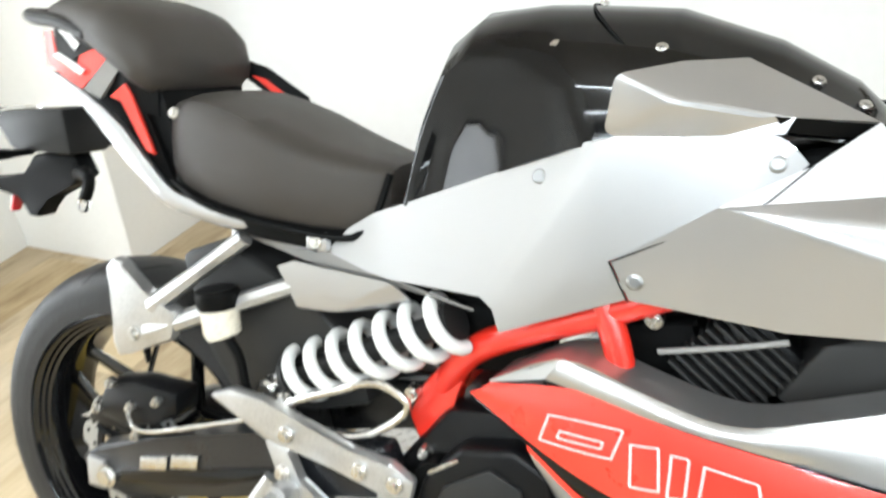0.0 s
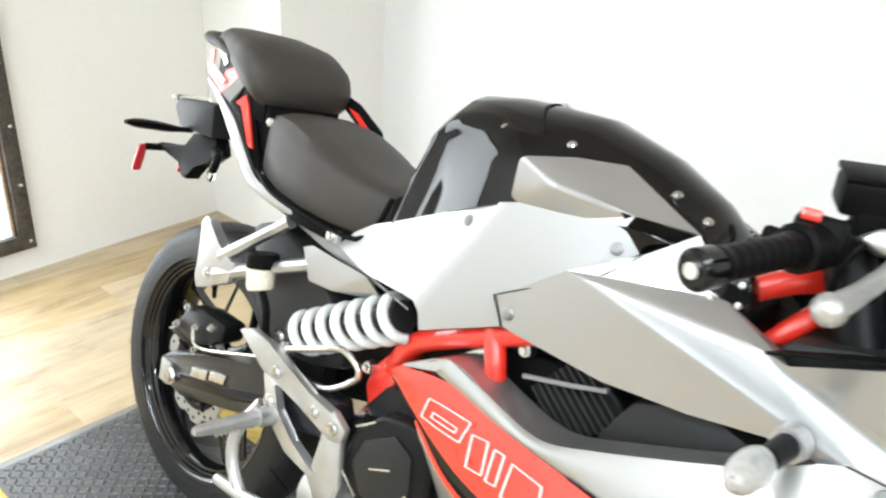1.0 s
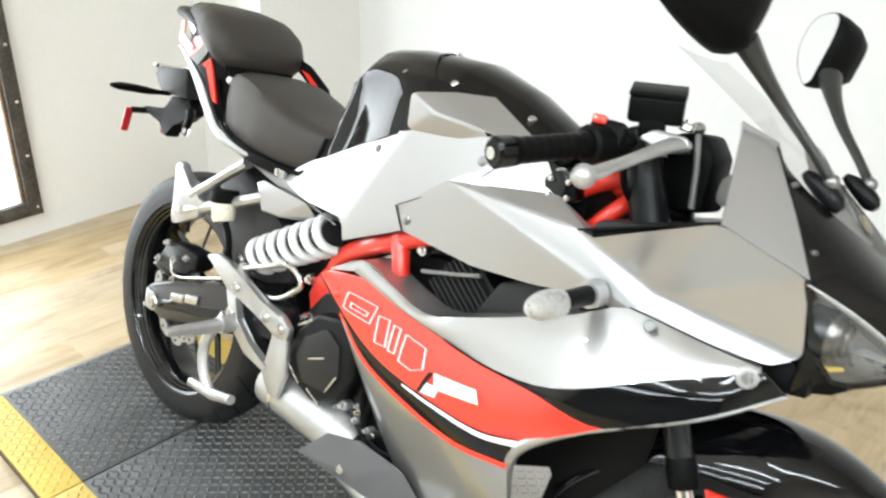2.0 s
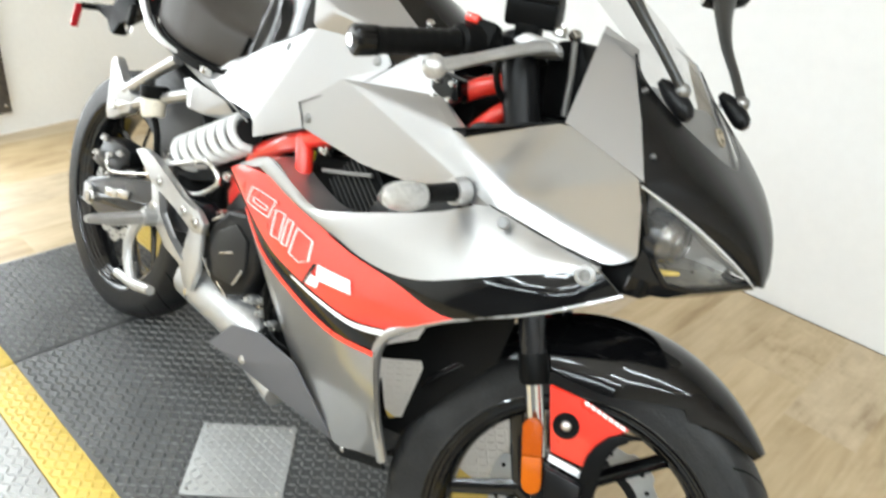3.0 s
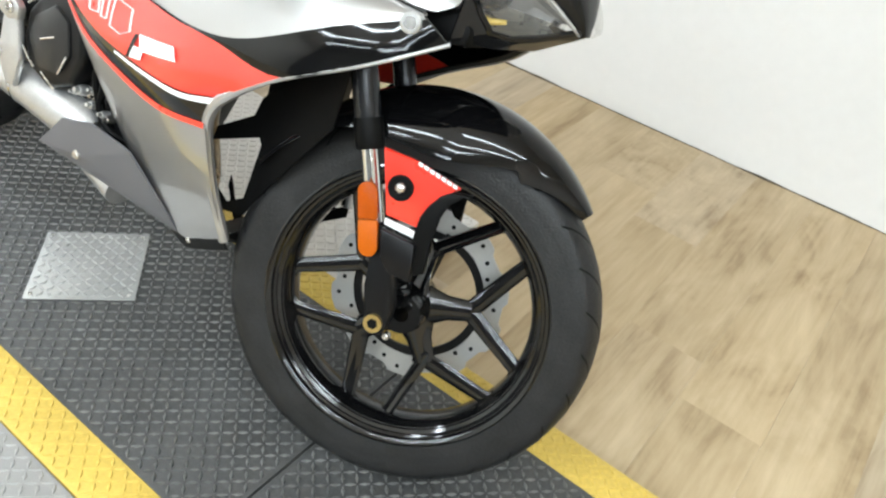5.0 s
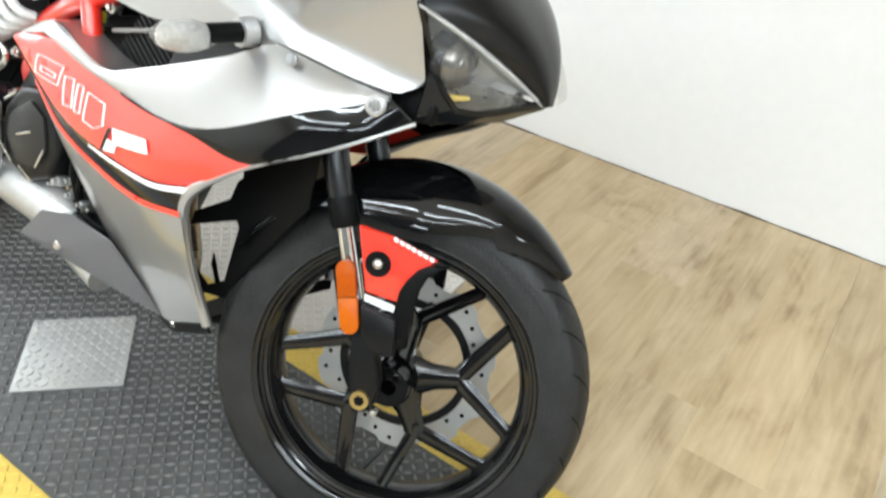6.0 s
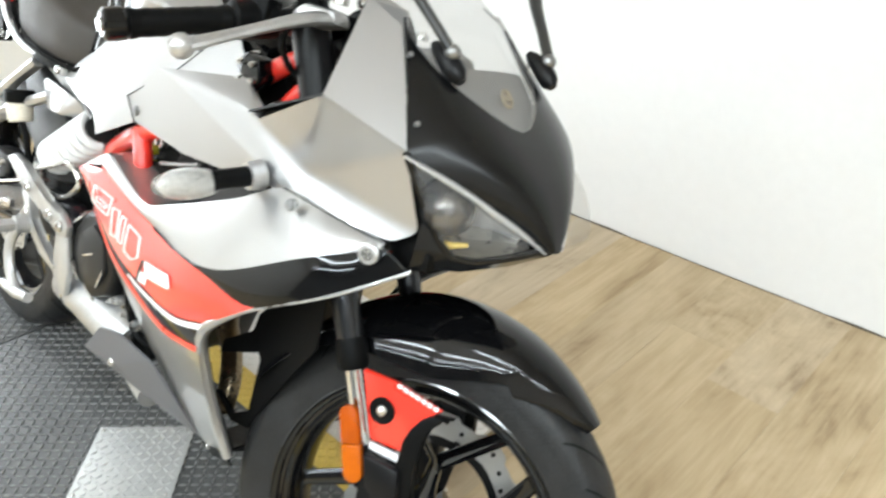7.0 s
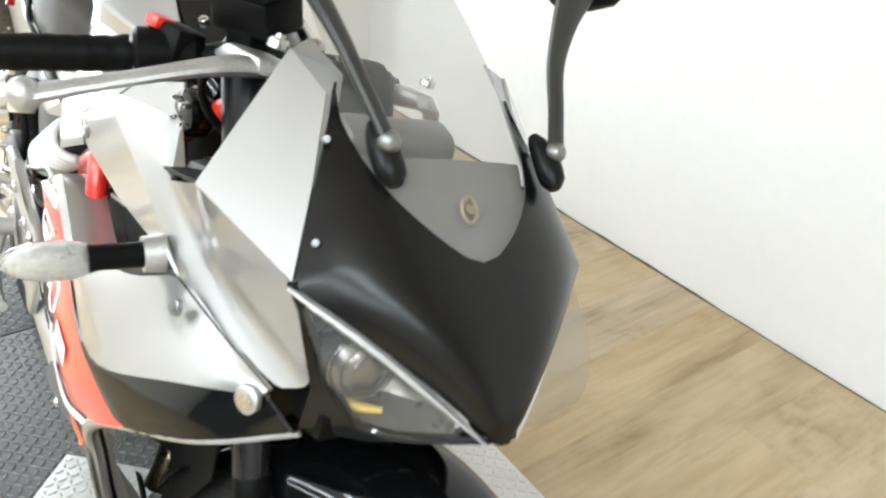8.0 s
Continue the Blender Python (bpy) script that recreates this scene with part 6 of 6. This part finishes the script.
# --- bars, grips, controls (turn with the fork)
UPR = (bike.matrix_world @ SM).to_3x3().inverted().to_4x4() @ Matrix.Rotation(radians(24), 4, "Z")
for s in (-1, 1):
    f_ = lambda p: V((p[0], p[1] * -s, p[2]))
    e0, e1 = V((0.911, -0.297, 0.857)), V((1.035, -0.115, 0.930))
    bd = (e1 - e0).normalized()
    bm = bmesh.new()
    tube(bm, [f_(e0 + bd * 0.01), f_(e1)], 0.011, 14)
    bar = part("handlebar", bm, BLACKS, bike, "black clip-on bar", m=SM)
    bm = bmesh.new()
    pts = [e0 + bd * (0.012 + 0.118 * k / 24) for k in range(25)]
    tube(bm, [f_(p) for p in pts], [0.0178 if k in (0, 1, 23, 24) else (0.0165 if k % 3 else 0.0158) for k in range(25)], 18)
    part("grip", bm, BLACKP, bar, "ribbed black rubber grip", 50, m=SM)
    bm = bmesh.new()
    tube(bm, [f_(e0 - bd * 0.016), f_(e0 - bd * 0.012), f_(e0 + bd * 0.008), f_(e0 + bd * 0.012)], [0.014, 0.019, 0.019, 0.016], 18)
    be = part("bar_end", bm, BLACKG, bar, "black bar end weight", m=SM)
    bm = bmesh.new()
    tube(bm, [f_(e0 - bd * 0.019), f_(e0 - bd * 0.014)], 0.0075, 12)
    part("bar_end_bolt", bm, CHROME, bar, m=SM)
    bm = bmesh.new()
    tube(bm, [f_(e0 + bd * 0.132), f_(e0 + bd * 0.136), f_(e0 + bd * 0.185), f_(e0 + bd * 0.19)], [0.02, 0.025, 0.025, 0.02], 14)
    box(bm, f_(e0 + bd * 0.165 + V((0.0, 0.0, 0.012))), (0.045, 0.035, 0.034), 0, 0.006)
    part("switch_housing", bm, BLACKP, bar, "black switch housing", m=SM)
    if s < 0:
        bm = bmesh.new()
        box(bm, f_(e0 + bd * 0.150 + V((-0.004, 0, 0.030))), (0.018, 0.022, 0.012), 0, 0.003)
        part("kill_switch", bm, RED, bar, "red kill switch", m=SM)
    bm = bmesh.new()
    box(bm, f_((1.043, -0.125, 0.9755)), (0.070, 0.055, 0.035), 0, 0.006, UPR)
    box(bm, f_((1.045, -0.128, 0.950)), (0.034, 0.030, 0.030), 0, 0.005, UPR)
    box(bm, f_((1.043, -0.125, 0.9755)) + UPR @ V((0, 0, 0.0205)), (0.0715, 0.0565, 0.007), 0, 0.002, UPR)
    if s < 0:
        part("brake_master", bm, BLACKP, bar, "black square fluid box", m=SM)
    else:
        bm.free()
    bm = bmesh.new()
    prism(bm, [(1.035, 0.928), (1.052, 0.944), (1.095, 0.944), (1.102, 0.928), (1.062, 0.918)], -0.160 if s < 0 else 0.115, -0.115 if s < 0 else 0.160, 0, 0.006)
    part("lever_perch", bm, ALU, bar, m=SM)
    bm = bmesh.new()
    tube(bm, [f_(p) for p in spline([(1.085, -0.135, 0.935), (1.075, -0.19, 0.922), (1.045, -0.25, 0.890), (1.012, -0.300, 0.858)], 16)], [0.017, 0.0165, 0.016, 0.015, 0.0135, 0.0125, 0.0115, 0.011, 0.0105, 0.010, 0.010, 0.010, 0.0105, 0.011, 0.012, 0.012], 12, 0, True, 0.6)
    ball(bm, f_((1.009, -0.304, 0.856)), 0.0145, 0, (1, 1, 1), 14)
    part("lever", bm, ALU, bar, "bare aluminium brake lever", m=SM)
    bm = bmesh.new()
    bolt(bm, f_((1.088, -0.135, 0.958)), (0, 0, 1), 0.010, 0.006)
    part("lever_bolt", bm, STEEL, bar, m=SM)
    bm = bmesh.new()
    tube(bm, [f_(p) for p in spline([(1.05, -0.15, 0.94), (1.03, -0.15, 0.89), (1.05, -0.11, 0.85), (1.12, -0.06, 0.85)], 18)], 0.0045, 8)
    part("cable", bm, BLACKP, bar, m=SM)
bm = bmesh.new()
prism(bm, [(1.175, 0.890), (1.175, 0.925), (1.205, 0.945), (1.236, 0.936), (1.242, 0.915), (1.22, 0.89)], -0.06, 0.06, 0, 0.010)
dash = part("instrument", bm, GREYPL, bike, "black instrument pod")
bm = bmesh.new()
prism(bm, [(1.085, 0.955), (1.100, 0.968), (1.134, 0.974), (1.156, 0.946), (1.160, 0.872), (1.100, 0.862)], -0.045, 0.030, 0, 0.008)
part("dash_bracket", bm, BLACKP, bike, "black bracket carrying the instruments")
bm = bmesh.new()
tube(bm, [(1.128, -0.050, 0.972), (1.140, -0.050, 0.925), (1.148, -0.050, 0.875)], 0.0045, 8)
part("bracket_rod", bm, GREYPL, bike)
bm = bmesh.new()
ball(bm, (1.126, -0.050, 0.978), 0.010, 0, (1, 1, 0.9), 12)
part("bracket_bolt", bm, STEEL, bike)
bm = bmesh.new()
prism(bm, [(1.04, 0.80), (1.06, 0.835), (1.22, 0.875), (1.24, 0.86), (1.22, 0.80)], -0.13, 0.13, 0, 0.01)
part("dash_tray", bm, DARKP, bike, "dark tray in the nose")
bm = bmesh.new()
prism(bm, [(0.86, 0.72), (0.84, 0.86), (0.93, 0.89), (1.00, 0.84), (1.00, 0.74)], -0.055, 0.055, 0, 0.012)
part("air_box", bm, BLACKP, bike, "black air box")
for p in ((0.985, -0.085, 0.842), (1.0, -0.08, 0.805), (0.965, -0.09, 0.875)):
    bm = bmesh.new()
    bolt(bm, p, (0, -1, 0), 0.007, 0.006)
    part("box_bolt", bm, STEEL, bike)

# --- mirrors
HEAD = [(-0.062, -0.052), (-0.030, -0.058), (0.050, -0.022), (0.080, 0.012), (0.074, 0.042), (0.030, 0.056), (-0.045, 0.050), (-0.070, 0.020)]
for s in (-1, 1):
    dy = 0.012 if s < 0 else 0.030
    f_ = lambda p: V((p[0], p[1] * -s + dy, p[2]))
    bm = bmesh.new()
    tube(bm, [f_(p) for p in spline([(1.276, -0.082, 0.958), (1.302, -0.082, 0.944), (1.326, -0.080, 0.926)], 8)], [0.005, 0.009, 0.011, 0.0125, 0.013, 0.013, 0.012, 0.006], 12)
    base = part("mirror_mount", bm, BLACKS, bike, "black mirror mount")
    bm = bmesh.new()
    tube(bm, [f_(p) for p in spline([(1.308, -0.084, 0.955), (1.280, -0.097, 0.985), (1.245, -0.113, 1.020), (1.214, -0.138, 1.057), (1.192, -0.162, 1.087)], 16)], [0.0078 + 0.0125 * (k / 15) ** 3 for k in range(16)], 12, 0, True, 0.75)
    part("mirror_stalk", bm, STALKM, base, "dark mirror stalk", m=None)
    bm = bmesh.new()
    ball(bm, f_((1.308, -0.084, 0.955)), 0.010, 0, (1, 1, 1), 14)
    part("mirror_joint", bm, BOLTM, base)
    rim_ = spline([(s * a, 0, b) for a, b in HEAD + HEAD[:1]], 33)[:-1]
    at_ = lambda r, y: [(p.x * r, y, p.z * r) for p in rim_]
    mm = Matrix.Translation(f_((1.158, -0.206, 1.124))) @ Matrix.Rotation(radians(60 if s < 0 else 124), 4, "Z") @ Matrix.Rotation(radians(8), 4, "X")
    bm = bmesh.new()
    loft(bm, [at_(r, y) for r, y in ((0.30, -0.052), (0.58, -0.046), (0.84, -0.026), (0.97, -0.002), (1.0, 0.010), (0.97, 0.0145), (0.955, 0.0125))])
    bm.transform(mm)
    hd = part("mirror_head", bm, BLACKP, base, "black mirror housing", 40)
    bm = bmesh.new()
    loft(bm, [at_(r, y) for r, y in ((0.952, 0.0126), (0.950, 0.0142))])
    bm.transform(mm)
    part("mirror_face", bm, MIRROR, base, "mirror glass")

# --- front turn signals
bm = bmesh.new()
tube(bm, [(1.102, -0.155, 0.749), (1.100, -0.175, 0.747)], [0.020, 0.018], 14)
part("signal_collar", bm, ALU, bike, "light collar", both=True)
for s in (-1, 1):
    bm = bmesh.new()
    tube(bm, [V((1.101, s * 0.165, 0.748)), V((1.098, s * 0.225, 0.744))], [0.0135, 0.0125], 14)
    sg = part("turn_signal", bm, BLACKP, bike, "black stalk of a front turn signal")
    bm = bmesh.new()
    ball(bm, (1.094, s * 0.252, 0.740), 0.042, 0, (0.44, 1.14, 0.47), 20)
    ln = part("signal_lens", bm, LENS, sg, "clear patterned signal lens", 60)
    bm = bmesh.new()
    ball(bm, (1.095, s * 0.252, 0.740), 0.037, 0, (0.36, 1.1, 0.40), 16)
    part("signal_reflector", bm, SIGREF, sg, "pale reflector")

# --- fairing bolts and decals
for pts in ([(1.151, -0.156, 0.7485), (1.235, -0.146, 0.7415), (1.316, -0.133, 0.7355)], [ST, (0.847, -0.137, 0.827), (0.78, -0.142, 0.790), (0.7115, -0.1445, 0.752), (0.7325, -0.1415, 0.714)], [(1.318, -0.138, 0.734), (1.334, -0.129, 0.723), (1.349, -0.121, 0.712)]):
    bm = bmesh.new()
    tube(bm, [p for k in range(len(pts) - 1) for p in (V(pts[k]).lerp(V(pts[k + 1]), 0.0), V(pts[k]).lerp(V(pts[k + 1]), 0.9))] + [V(pts[-1])], 0.0010, 6)
    part("panel_seam", bm, DARKP, bike, both=True)
for p, n, r in (((0.738, -0.142, 0.735), (0, -1, 0.1), 0.0085), ((1.190, -0.172, 0.741), (0.2, -1, 0.2), 0.008), ((1.309, -0.147, 0.722), (0.4, -1, 0.1), 0.013), ((0.629, -0.124, 0.826), (0, -1, 0.2), 0.008), ((0.850, -0.127, 0.861), (0, -1, 0.2), 0.0085)):
    for s in (-1, 1):
        bm = bmesh.new()
        bolt(bm, (p[0], p[1] * -s, p[2]), (n[0], n[1] * -s, n[2]), r, 0.003 if r > 0.012 else 0.0018)
        nn = V((n[0], n[1] * -s, n[2])).normalized()
        tube(bm, [V((p[0], p[1] * -s, p[2])) + nn * 0.003, V((p[0], p[1] * -s, p[2])) + nn * (0.0052 if r > 0.012 else 0.0034)], r * 0.6, 12, 1)
        part("fairing_bolt", bm, [ALU if r > 0.012 else BOLTM, STEEL if r > 0.012 else BOLTM], bike)

rt_, rl_ = spline(RT, 60), spline(RL, 60)


def band(a, b, off=0.0045):
    """A point of the red band: a along, b across."""
    i = min(58, int(a * 59))
    u = a * 59 - i
    p, q = rt_[i].lerp(rt_[i + 1], u), rl_[i].lerp(rl_[i + 1], u)
    return p.lerp(q, b) + V((0, -0.006 * 4 * b * (1 - b) - off, 0))


def decal(corners, width, name, material):
    """An outlined or solid plain shape on the band."""
    bm = bmesh.new()
    if width:
        n = len(corners)
        for k in range(n):
            (a0, b0), (a1, b1) = corners[k], corners[(k + 1) % n]
            tube(bm, [band(a0 + (a1 - a0) * t / 4, b0 + (b1 - b0) * t / 4, 0.0042) for t in range(5)], width, 6, 0, True, 0.5)
    else:
        (a0, b0), (a1, b1), (a2, b2), (a3, b3) = corners
        grid_surface(bm, lambda u, v: band((a0 * (1 - u) + a1 * u) * (1 - v) + (a3 * (1 - u) + a2 * u) * v, (b0 * (1 - u) + b1 * u) * (1 - v) + (b3 * (1 - u) + b2 * u) * v, 0.0024), lin(0, 1, 8), lin(0, 1, 6))
    part(name, bm, material, side, "plain white shape" if material == WHITE else "plain black shape")


for q in ([(0.152, 0.42), (0.275, 0.20), (0.292, 0.55), (0.168, 0.82)], [(0.188, 0.56), (0.262, 0.42), (0.266, 0.50), (0.192, 0.66)], [(0.300, 0.30), (0.340, 0.22), (0.396, 0.66), (0.352, 0.74)],
          [(0.365, 0.24), (0.392, 0.22), (0.440, 0.64), (0.414, 0.68)], [(0.420, 0.24), (0.505, 0.24), (0.558, 0.56), (0.530, 0.70), (0.470, 0.70)]):
    decal(q, 0.0013, "outline_mark", WHITE)
decal([(0.592, 0.50), (0.728, 0.36), (0.778, 0.56), (0.640, 0.74)], 0, "solid_mark", WHITE)
decal([(0.604, 0.72), (0.650, 0.68), (0.668, 0.88), (0.616, 0.95)], 0, "solid_mark", WHITE)
decal([(0.578, 0.54), (0.592, 0.50), (0.616, 0.95), (0.602, 0.99)], 0, "solid_edge", BLACKS)

# ---------------------------------------------------------------- floor planks
PW, PL = 0.178, 1.22
plank_mesh = None
rnd = random.Random(4)
bmp = bmesh.new()
box(bmp, (0, 0, -0.003), (PW - 0.0003, PL - 0.0003, 0.006), 0, 0)
plank_mesh = finish(bmp, 30)
plank_mesh.materials.append(WOOD)
i = 0
x = -2.2 + PW / 2
while x < EAST:
    y = SOUTH - rnd.random() * PL
    while y < yn(x) + 0.03:
        y0, y1 = max(y, SOUTH - 0.05), min(y + PL, yn(x) + 0.03)
        if x + PW / 2 > xr((y0 + y1) / 2) - 0.10:
            ob = new("plank", plank_mesh)
            ob.parent = floor
            ob.location, ob.scale = (x, (y0 + y1) / 2, FLOOR), (1, (y1 - y0) / PL, 1)
        y += PL
    x += PW
